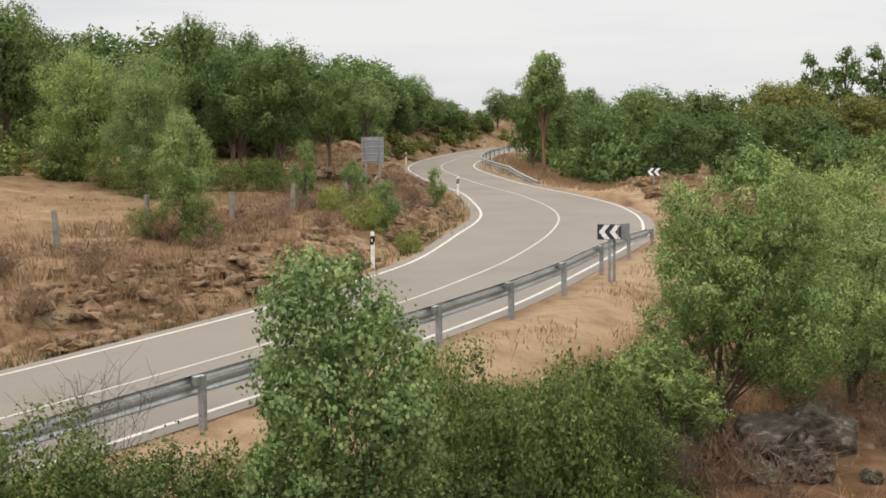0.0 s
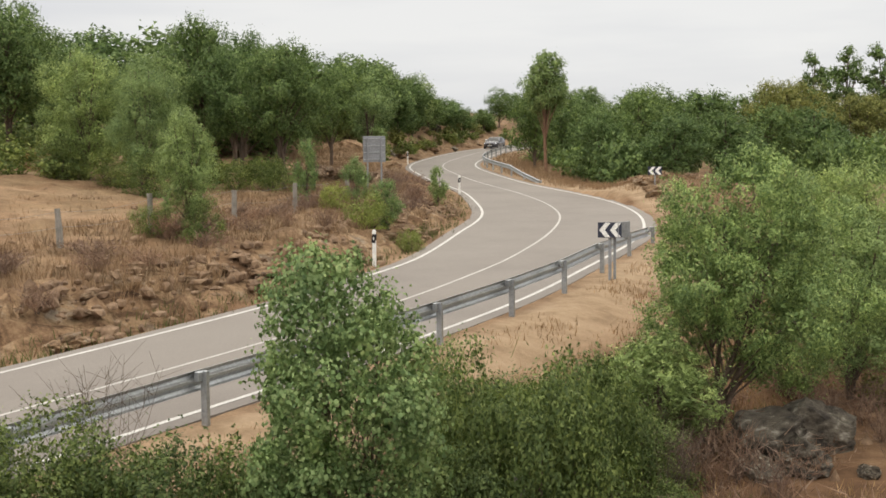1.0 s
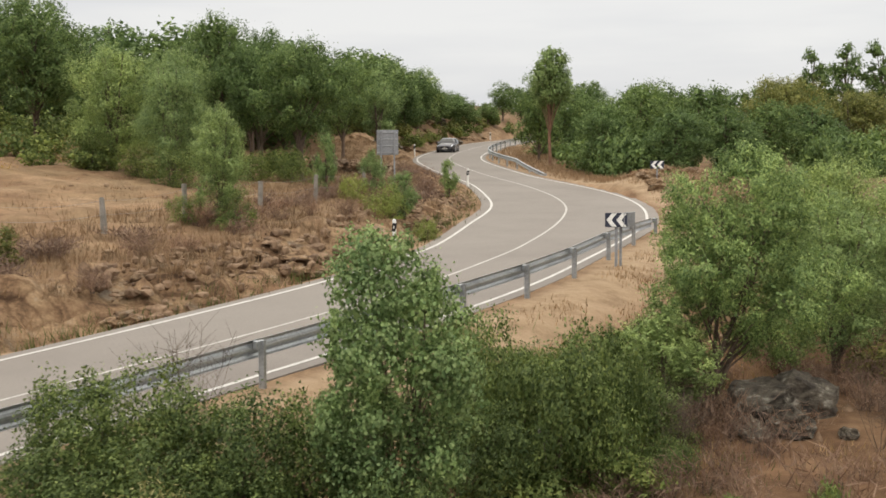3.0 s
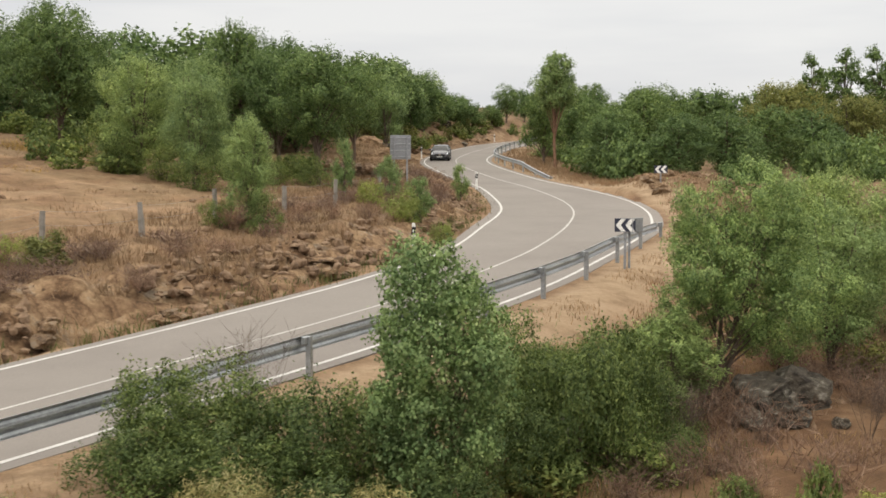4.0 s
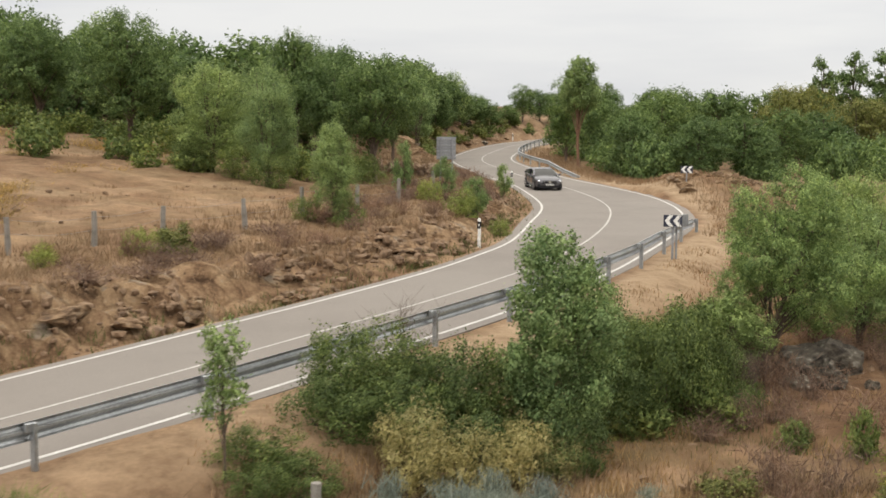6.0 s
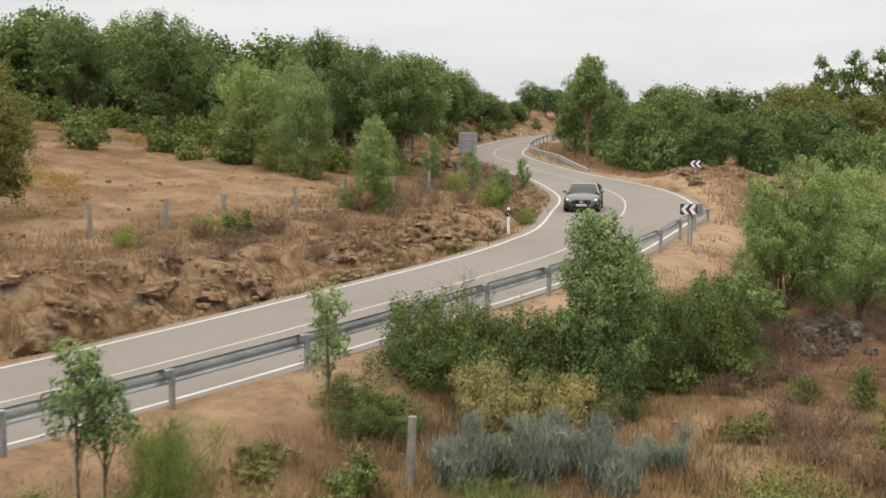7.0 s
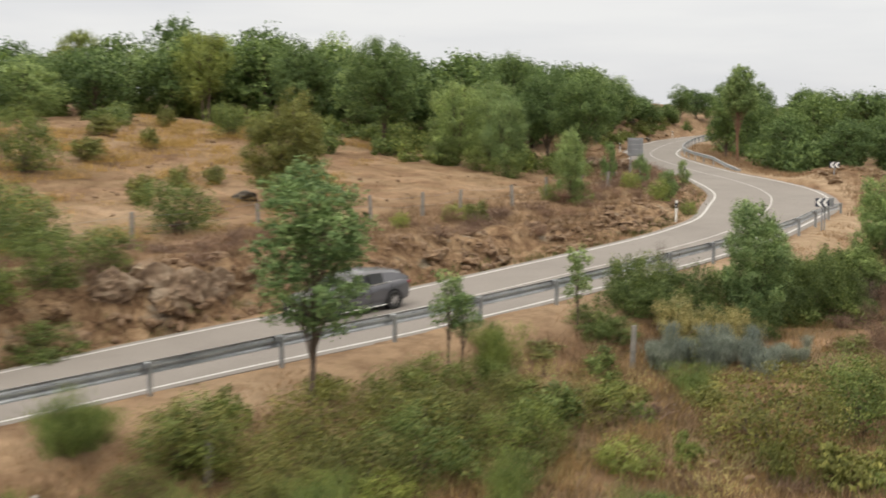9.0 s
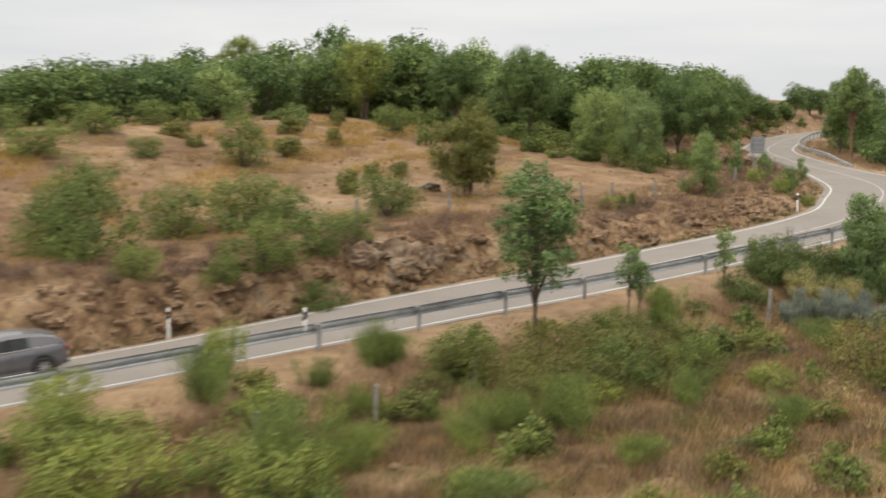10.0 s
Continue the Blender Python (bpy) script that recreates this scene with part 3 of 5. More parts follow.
def barrier(name, label, stations, off, flare=0.0, drop=0.0, towards=1):
    """A post at each station along the road with a beam from post to post. flare and drop: how the last lengths turn away and down."""
    root = tagged(new(name), label, "guardrail")
    n = len(stations) - 1
    back = stations[1] < stations[0]
    pts = []
    for i in range(n + 1):
        u = max(0, i - (n - 2)) / 2
        x, y, z, h = on_road(stations[i], off - towards * flare * u * u)
        pts.append((x, y, z - 0.04, h, drop * u))
    ox, oy, oz = pts[0][0], pts[0][1], pts[0][2]
    root.location = (ox, oy, oz)
    for i, (x, y, z, h, dr) in enumerate(pts):
        bm = bmesh.new()
        m = Matrix.Rotation(h, 4, "Z")
        top = 0.84 - dr
        side = -0.10 * towards
        # channel-shaped post with two flanges, and the spacer that carries the beam
        ax, ay = -math.sin(h) * side, math.cos(h) * side
        box(bm, x - ox + ax, y - oy + ay, z - oz + top / 2 - 0.15, 0.012, 0.12, top + 0.3, 0, m)
        for e in (-0.055, 0.055):
            fx, fy = -math.sin(h) * (side + e), math.cos(h) * (side + e)
            box(bm, x - ox + fx + math.cos(h) * 0.025, y - oy + fy + math.sin(h) * 0.025, z - oz + top / 2 - 0.15, 0.06, 0.01, top + 0.3, 0, m)
        part("post", bm, STEEL, root)
        bm = bmesh.new()
        sx, sy = -math.sin(h) * side * 0.45, math.cos(h) * side * 0.45
        box(bm, x - ox + sx, y - oy + sy, z - oz + top - 0.075, 0.20, 0.10, 0.15, 0.012, m)
        part("spacer", bm, STEEL, root)
        if i < n:
            x2, y2, z2, h2, dr2 = pts[i + 1]
            bm = bmesh.new()
            a, b = (x - ox, y - oy), (x2 - ox, y2 - oy)
            if not back:
                w_beam(bm, a, b, z - oz + 0.70 - dr, z2 - oz + 0.70 - dr2)
            else:
                w_beam(bm, b, a, z2 - oz + 0.70 - dr2, z - oz + 0.70 - dr)
            bmesh.ops.recalc_face_normals(bm, faces=bm.faces[:])
            part("beam", bm, STEEL, root)
    return root


barrier("guardrail", "grey galvanised steel crash barrier on posts along the outer edge", RAIL_NEAR, -3.3, 0.55, 0.25)
barrier("guardrail", "grey galvanised steel crash barrier on the far bend", RAIL_FAR, -3.35, 0.3, 0.62)


def fence_post(x, y, h, w, lean, label, sink=0.25, kind="fence_post"):
    bm = bmesh.new()
    rng = random.Random(int(x * 77 + y * 131))
    rings = []
    for k in range(6):
        t = k / 5
        r = w * (0.56 - 0.10 * t)
        ring = [bm.verts.new((r * (math.cos(a) + 0.12 * rng.uniform(-1, 1)), r * (math.sin(a) + 0.12 * rng.uniform(-1, 1)), -sink + t * (h + sink)))
                for a in [math.pi / 4 + math.pi / 4 * j for j in range(8)]]
        rings.append(ring)
    for a, b in zip(rings, rings[1:]):
        for j in range(8):
            bm.faces.new((a[j], a[(j + 1) % 8], b[(j + 1) % 8], b[j]))
    bm.faces.new(rings[-1])
    bm.faces.new(rings[0][::-1])
    me = bpy.data.meshes.new(kind)
    bm.to_mesh(me)
    bm.free()
    me.materials.append(GRANITE)
    ob = new(kind, me)
    ob.matrix_basis = pose(x, y, ground_at(x, y), lean * 2.0, lean * 3.0, rng.uniform(0, 90))
    return tagged(ob, label, "fence post", "posts of the field fence")


FIELD_POSTS = [(-4.2, 50.4), (-5.7, 44.6), (-7.2, 40.6), (-8.9, 36.2), (-10.4, 32.4), (-12.7, 30.2), (-14.1, 27.4), (-16.2, 26.0), (-20.2, 22.3), (-23.5, 16.7), (-28.5, 13.1), (-33.5, 9.5)]
for i, (x, y) in enumerate(FIELD_POSTS):
    fence_post(x, y, 1.12 - 0.08 * (i % 3), 0.17, (-1, 0.6, 0.2, -0.4)[i % 4], "pale weathered stone post of a field fence above the road")
for x, y, h in ((-5.4, 8.0, 1.25), (-14.4, -3.0, 0.95), (-16.4, -6.8, 1.1), (-18.8, -9.5, 0.95), (0.7, 15.5, 1.05)):
    fence_post(x, y, h, 0.17, 0.4, "grey weathered stone post standing in scrub below the road")


def wire(a, b, h):
    """A sagging fence wire between two posts."""
    bm = bmesh.new()
    za, zb = ground_at(*a) + h, ground_at(*b) + h
    prev = None
    for k in range(7):
        t = k / 6
        c = Vector((a[0] + (b[0] - a[0]) * t, a[1] + (b[1] - a[1]) * t, za + (zb - za) * t - 0.10 * math.sin(math.pi * t)))
        ring = [bm.verts.new(c + Vector((0, 0.004 * math.cos(q), 0.004 * math.sin(q)))) for q in (0, 2.1, 4.2)]
        if prev:
            for j in range(3):
                bm.faces.new((prev[j], prev[(j + 1) % 3], ring[(j + 1) % 3], ring[j]))
        prev = ring
    me = bpy.data.meshes.new("fence_wire")
    bm.to_mesh(me)
    bm.free()
    me.materials.append(STEEL_DULL)
    return tagged(new("fence_wire", me), "thin slack wire between field fence posts", "wire", "wires of the field fence")


for a, b in zip(FIELD_POSTS, FIELD_POSTS[1:]):
    for h in (0.55, 0.95):
        wire(a, b, h)


def delineator(x, y, z, turn, h=1.05):
    root = tagged(new("delineator_post"), "white plastic road marker post with a black band", "marker post", "marker posts of the road")
    root.matrix_basis = pose(x, y, z, 0, 0, turn)
    bm = bmesh.new()
    box(bm, 0, 0, h / 2 - 0.1, 0.11, 0.07, h + 0.2, 0.015)
    box(bm, 0, 0, h + 0.01, 0.07, 0.045, 0.03, 0.008)
    part("body", bm, WHITE, root)
    bm = bmesh.new()
    box(bm, 0, 0, h - 0.24, 0.126, 0.086, 0.27, 0.012, Matrix.Rotation(radians(8), 4, "Y"))
    part("band", bm, BLACK, root, "black band")
    bm = bmesh.new()
    box(bm, 0, -0.045, h - 0.24, 0.035, 0.012, 0.09, 0.004)
    part("reflector", bm, WHITE, root, "pale reflector")
    return root


x, y, z, h = on_road(RAIL_MARK, -3.28)
delineator(x, y, z + 0.82, math.degrees(h) - 90, 0.50)
for s, off in MARKERS:
    x, y, z, h = on_road(s, off)
    delineator(x, y, z - 0.03, math.degrees(h) - 90)


def chevron_sign(x, y, z, h, turn, width=0.62, height=0.40, back=True, label="black and white chevron bend sign on a steel post"):
    root = tagged(new("chevron_sign"), label, "road sign", "chevron signs of the bend")
    root.matrix_basis = pose(x, y, z, 0, 0, turn)
    bm = bmesh.new()
    box(bm, 0, 0.05, (h - 0.1) / 2 - 0.15, 0.08, 0.05, h + 0.2, 0.006)
    part("post", bm, STEEL_DULL, root)
    bm = bmesh.new()
    box(bm, 0, 0.0, h - height / 2, width, 0.025, height, 0.008)
    part("panel", bm, NAVY, root, "dark navy sign panel")
    # white chevrons that point to the viewer's left
    for k in range(2):
        bm = bmesh.new()
        cx = -width * 0.5 + 0.04 + k * width * 0.45
        q, e = width * 0.24, height / 2 - 0.012
        zz = h - height / 2
        pts = [(cx, 0), (cx + q, e), (cx + q * 1.95, e), (cx + q * 0.95, 0), (cx + q * 1.95, -e), (cx + q, -e)]
        f = [bm.verts.new((px, -0.018, zz + pz)) for px, pz in pts]
        g = [bm.verts.new((px, -0.012, zz + pz)) for px, pz in pts]
        for i in range(6):
            j = (i + 1) % 6
            bm.faces.new((f[i], f[j], g[j], g[i]))
        bm.faces.new((f[0], f[3], f[2], f[1]))
        bm.faces.new((f[0], f[5], f[4], f[3]))
        bmesh.ops.recalc_face_normals(bm, faces=bm.faces[:])
        part("chevron", bm, WHITE, root, "white chevron")
    if back:
        bm = bmesh.new()
        m = Matrix.Rotation(radians(58), 4, "Z")
        box(bm, width * 0.5 + 0.04, 0.19, h - height / 2 + 0.01, width * 0.8, 0.022, height, 0.006, m)
        part("rear_panel", bm, STEEL_DULL, root, "grey back of a second sign panel")
        bm = bmesh.new()
        box(bm, 0.11, 0.20, (h - 0.1) / 2 - 0.15, 0.07, 0.05, h + 0.2, 0.006)
        part("post", bm, STEEL_DULL, root)
    return root


chevron_sign(4.05, 32.0, ground_at(4.05, 32.0), 1.5, -14)
chevron_sign(10.5, 63.5, ground_at(10.5, 63.5) - 0.1, 1.05, -8, 0.72, 0.42, False, "black and white chevron bend sign above a rubble mound")


def big_sign(x, y, h, turn):
    """An information board seen from behind, on two posts."""
    z = ground_at(x, y)
    root = tagged(new("road_sign"), "grey metal back of a road information board on two posts", "road sign")
    root.matrix_basis = pose(x, y, z, 0, 0, turn)
    bm = bmesh.new()
    box(bm, 0, 0, h - 0.62, 1.08, 0.03, 1.24, 0.01)
    part("panel", bm, STEEL_DULL, root)
    for k in range(4):
        bm = bmesh.new()
        box(bm, 0, -0.03, h - 0.12 - k * 0.33, 1.02, 0.03, 0.045, 0.005)
        part("stiffener", bm, STEEL, root)
    for e in (-0.33, 0.33):
        bm = bmesh.new()
        box(bm, e, -0.075, h / 2 - 0.2, 0.08, 0.06, h + 0.3, 0.006)
        part("post", bm, STEEL_DULL, root)
    return root


big_sign(-3.65, 59.3, 2.5, 8)

# ---- the car ----
CAR_PAINT = surf("dark_silver_paint", [(0.130, 0.130, 0.144), (0.148, 0.148, 0.162)], 0.8, 60.0, 0.20, 0.45, 0.0)
GLASS = surf("tinted_glass", [(0.008, 0.010, 0.012), (0.012, 0.014, 0.016)], 0.5, 5.0, 0.04, 0.0, 0.0, shine=0.4)
TYRE = surf("tyre_rubber", [(0.018, 0.018, 0.018), (0.03, 0.03, 0.03)], 5.0, 40.0, 0.85, 0, 0.2, 0.004)
RIM = surf("alloy_rim", [(0.42, 0.40, 0.40), (0.5, 0.48, 0.48)], 3.0, 20.0, 0.35, 0.6, 0.0)
CHROME = surf("satin_chrome", [(0.6, 0.6, 0.6), (0.7, 0.7, 0.7)], 3.0, 20.0, 0.2, 1.0, 0.0)
TAIL = surf("red_lamp", [(0.22, 0.01, 0.012), (0.30, 0.015, 0.015)], 3.0, 20.0, 0.2, 0, 0.0)
LAMP, ln, ll, lp = nodes_of("lit_headlamp")
lp.inputs["Base Color"].default_value = (0.8, 0.82, 0.85, 1)
lp.inputs["Emission Color"].default_value = (0.95, 0.97, 1.0, 1)
lp.inputs["Emission Strength"].default_value = 1.2


def loft(bm, rings, cap=True):
    rows = [[bm.verts.new(p) for p in r] for r in rings]
    k = len(rows[0])
    for a, b in zip(rows, rows[1:]):
        for j in range(k - 1):
            bm.faces.new((a[j], a[j + 1], b[j + 1], b[j]))
    if cap:
        bm.faces.new(rows[0][::-1])
        bm.faces.new(rows[-1])
    return rows


def build_car():
    """A five-door hatchback; x runs forward, the origin lies on the road under its middle."""
    car = tagged(new("car"), "dark silver five-door hatchback driving with lit headlamps", "car")
    # stations along the car: x, half width, sill height, shoulder height, top of the lower body at the middle
    st = [(2.21, 0.60, 0.30, 0.58, 0.60), (2.14, 0.74, 0.24, 0.66, 0.70), (2.00, 0.83, 0.21, 0.73, 0.80), (1.80, 0.88, 0.19, 0.78, 0.86),
          (1.45, 0.90, 0.19, 0.83, 0.92), (1.05, 0.90, 0.19, 0.87, 0.97), (0.70, 0.90, 0.19, 0.89, 1.0), (0.2, 0.90, 0.19, 0.91, 0.95),
          (-0.4, 0.90, 0.19, 0.93, 0.95), (-1.0, 0.90, 0.19, 0.96, 0.97), (-1.4, 0.90, 0.20, 0.98, 1.0), (-1.75, 0.89, 0.23, 1.0, 1.03),
          (-2.02, 0.85, 0.28, 1.0, 1.06), (-2.16, 0.78, 0.34, 0.95, 1.02), (-2.21, 0.66, 0.42, 0.85, 0.92)]
    rings = []
    for x, w, lo, sh, top in st:
        mid = (lo + sh) / 2
        half = [(0.0, lo), (w * 0.86, lo), (w * 0.97, lo + 0.07), (w, mid - 0.06), (w * 0.985, mid + 0.10), (w * 0.99, sh - 0.05), (w * 0.93, sh + 0.02), (w * 0.60, (sh + top) / 2 + 0.03), (0.0, top)]
        ring = [(x, y, z) for y, z in half] + [(x, -y, z) for y, z in half[::-1][1:-1]]
        rings.append(ring + [ring[0]])
    bm = bmesh.new()
    rows = [[bm.verts.new(p) for p in r[:-1]] for r in rings]
    k = len(rows[0])
    for a, b in zip(rows, rows[1:]):
        for j in range(k):
            bm.faces.new((a[j], a[(j + 1) % k], b[(j + 1) % k], b[j]))
    bm.faces.new(rows[0][::-1])
    bm.faces.new(rows[-1])
    bmesh.ops.recalc_face_normals(bm, faces=bm.faces[:])
    part("body", bm, CAR_PAINT, car, smooth=True)
    # glasshouse: windscreen, side glass and rear window under a painted roof
    gh = [(0.98, 0.70, 0.955, 0.965), (0.55, 0.70, 0.96, 1.20), (0.15, 0.66, 0.96, 1.375), (-0.35, 0.66, 0.97, 1.435), (-0.95, 0.65, 0.98, 1.415), (-1.40, 0.63, 1.0, 1.365), (-1.76, 0.62, 1.02, 1.27), (-2.06, 0.62, 1.03, 1.05)]
    rings = []
    for x, w, lo, top in gh:
        t = (top - lo) / 0.45
        wb = 0.84
        wt = wb - 0.20 * t
        rings.append([(x, wb, lo - 0.03), (x, wt + 0.05, top - 0.10 * t), (x, wt - 0.07, top), (x, 0, top + 0.015 * t), (x, -wt + 0.07, top), (x, -wt - 0.05, top - 0.10 * t), (x, -wb, lo - 0.03)])
    panes, skin = bmesh.new(), bmesh.new()
    for i, (p, q) in enumerate(zip(rings, rings[1:])):
        for j in range(6):
            side = j in (0, 5)
            glazed = (side and 1 <= i <= 3) or (j in (2, 3) and i in (0, 1, 6))
            to = panes if glazed else skin
            to.faces.new([to.verts.new(c) for c in (p[j], p[j + 1], q[j + 1], q[j])])
    for bm in (panes, skin):
        bmesh.ops.remove_doubles(bm, verts=bm.verts[:], dist=0.0005)
        bmesh.ops.recalc_face_normals(bm, faces=bm.faces[:])
    part("window_glass", panes, GLASS, car, "dark tinted glass")
    part("upper_body", skin, CAR_PAINT, car)
    # door pillars
    for sgn in (1, -1):
        for a, b, wd in (((-0.28, 0.85, 0.95), (-0.34, 0.70, 1.35), 0.03),):
            bm = bmesh.new()
            p, q = Vector((a[0], sgn * a[1], a[2])), Vector((b[0], sgn * b[1], b[2]))
            d = (q - p)
            m = d.to_track_quat("Z", "Y").to_matrix().to_4x4()
            c = (p + q) / 2
            box(bm, c.x, c.y, c.z, 0.04, wd * 2, d.length, 0.01, m)
            part("pillar", bm, BLACK, car)
        bm = bmesh.new()
        box(bm, 0.66, sgn * 0.965, 1.0, 0.12, 0.20, 0.13, 0.03)
        box(bm, 0.64, sgn * 0.87, 0.96, 0.06, 0.12, 0.05, 0.01)
        part("mirror", bm, CAR_PAINT, car)
        bm = bmesh.new()
        box(bm, 2.00, sgn * 0.60, 0.68, 0.20, 0.34, 0.065, 0.02, Matrix.Rotation(radians(-sgn * 26), 4, "Z") @ Matrix.Rotation(radians(14), 4, "Y"))
        part("headlight", bm, LAMP, car, "lit white headlamp")
        bm = bmesh.new()
        box(bm, -2.08, sgn * 0.64, 0.86, 0.16, 0.36, 0.13, 0.03, Matrix.Rotation(radians(sgn * 22), 4, "Z"))
        part("tail_light", bm, TAIL, car, "red tail lamp")
        bm = bmesh.new()
        box(bm, 0.0, sgn * 0.885, 0.21, 2.1, 0.06, 0.035, 0.012)
        part("sill_trim", bm, CHROME, car, "bright sill trim")
        bm = bmesh.new()
        box(bm, 2.09, sgn * 0.66, 0.37, 0.2, 0.27, 0.20, 0.03, Matrix.Rotation(radians(-sgn * 24), 4, "Z"))
        part("air_intake", bm, BLACK, car, "black side air intake")
        for x in (0.32, -0.78):
            bm = bmesh.new()
            box(bm, x, sgn * 0.905, 0.80, 0.20, 0.025, 0.03, 0.008)
            part("door_handle", bm, CAR_PAINT, car)
        for x in (0.86, -0.30, -1.22):
            bm = bmesh.new()
            box(bm, x, sgn * 0.893, 0.58, 0.012, 0.02, 0.60, 0.0)
            part("door_gap", bm, BLACK, car, "dark door shut line")
        bm = bmesh.new()
        box(bm, -0.28, sgn * 0.862, 0.962, 1.9, 0.03, 0.022, 0.004, Matrix.Rotation(radians(1.6), 4, "Y"))
        part("window_trim", bm, CHROME, car, "bright window trim")
    bm = bmesh.new()
    box(bm, 2.14, 0, 0.555, 0.22, 0.98, 0.24, 0.05)
    grille = part("grille", bm, BLACK, car, "black grille with a round badge")
    bm = bmesh.new()
    rod(bm, 2.25, 0, 0.585, 0.085, 0.085, 0.015, 16, Matrix.Rotation(radians(90), 4, "Y"))
    part("badge", bm, CHROME, grille, "round chrome badge")
    for k in range(4):
        bm = bmesh.new()
        box(bm, 2.248, -0.36 + 0.24 * k, 0.565, 0.012, 0.015, 0.19, 0)
        part("bar", bm, CHROME, grille)
    bm = bmesh.new()
    box(bm, 2.13, 0, 0.29, 0.24, 1.24, 0.17, 0.03)
    part("lower_intake", bm, BLACK, car, "black lower intake")
    bm = bmesh.new()
    box(bm, 2.14, 0, 0.215, 0.24, 1.44, 0.07, 0.02)
    part("front_splitter", bm, BLACK, car, "black lower lip")
    bm = bmesh.new()
    box(bm, 2.26, 0, 0.40, 0.02, 0.52, 0.11, 0.004)
    plate = part("number_plate", bm, WHITE, car, "white number plate")
    for k in range(7):
        bm = bmesh.new()
        box(bm, 2.272, -0.19 + k * 0.063, 0.40, 0.004, 0.034, 0.06, 0)
        part("bar", bm, BLACK, plate)
    bm = bmesh.new()
    box(bm, -2.20, 0, 0.40, 0.10, 1.3, 0.22, 0.03)
    part("rear_bumper", bm, BLACK, car, "black rear bumper insert")
    bm = bmesh.new()
    box(bm, -1.78, 0, 1.295, 0.30, 1.16, 0.035, 0.01, Matrix.Rotation(radians(-8), 4, "Y"))
    part("roof_spoiler", bm, CAR_PAINT, car)
    wheels = []
    for x in (1.40, -1.33):
        for sgn in (1, -1):
            # dark wheel housing, fixed to the car
            bm = bmesh.new()
            rod(bm, x, sgn * 0.70, 0.345, 0.375, 0.375, 0.206, 28, Matrix.Translation((0, sgn * -0.0, 0)) @ Matrix.Rotation(radians(-90 * sgn), 4, "X"))
            part("wheel_arch", bm, BLACK, car, "dark wheel arch")
            wheel = new("wheel")
            wheel.parent = car
            wheel.location = (x, sgn * 0.82, 0.325)
            bm = bmesh.new()
            prof = [(0.215, -0.11), (0.30, -0.115), (0.322, -0.085), (0.325, 0.0), (0.322, 0.085), (0.30, 0.115), (0.215, 0.11)]
            rows = []
            for j in range(32):
                an = 2 * math.pi * j / 32
                rows.append([bm.verts.new((r * math.cos(an), o, r * math.sin(an))) for r, o in prof])
            for j in range(32):
                a, b = rows[j], rows[(j + 1) % 32]
                for i in range(len(prof)):
                    bm.faces.new((a[i], b[i], b[(i + 1) % len(prof)], a[(i + 1) % len(prof)]))
            bmesh.ops.recalc_face_normals(bm, faces=bm.faces[:])
            part("tyre", bm, TYRE, wheel, "black tyre", True)
            # black disc stands in for the dark hollow inside the rim
            bm = bmesh.new()
            rod(bm, 0, 0, 0, 0.215, 0.215, 0.05, 28, Matrix.Translation((0, -sgn * 0.05, 0)) @ Matrix.Rotation(radians(-90 * sgn), 4, "X"))
            part("brake_disc", bm, BLACK, wheel, "dark inside of the rim")
            bm = bmesh.new()
            rod(bm, 0, sgn * 0.08, 0, 0.06, 0.05, 0.04, 14, Matrix.Rotation(radians(-90 * sgn), 4, "X"))
            for j in range(10):
                m = Matrix.Rotation(2 * math.pi * j / 10, 4, "Y")
                box(bm, 0, 0, 0, 0.028, 0.04, 0.17, 0.006, m @ Matrix.Translation((0, sgn * 0.085, 0.125)))
            part("rim", bm, RIM, wheel, "grey alloy spokes")
            wheels.append(wheel)
    return car, wheels


car, wheels = build_car()
car.scale = (0.95, 0.94, 0.91)

# ---- plants ----


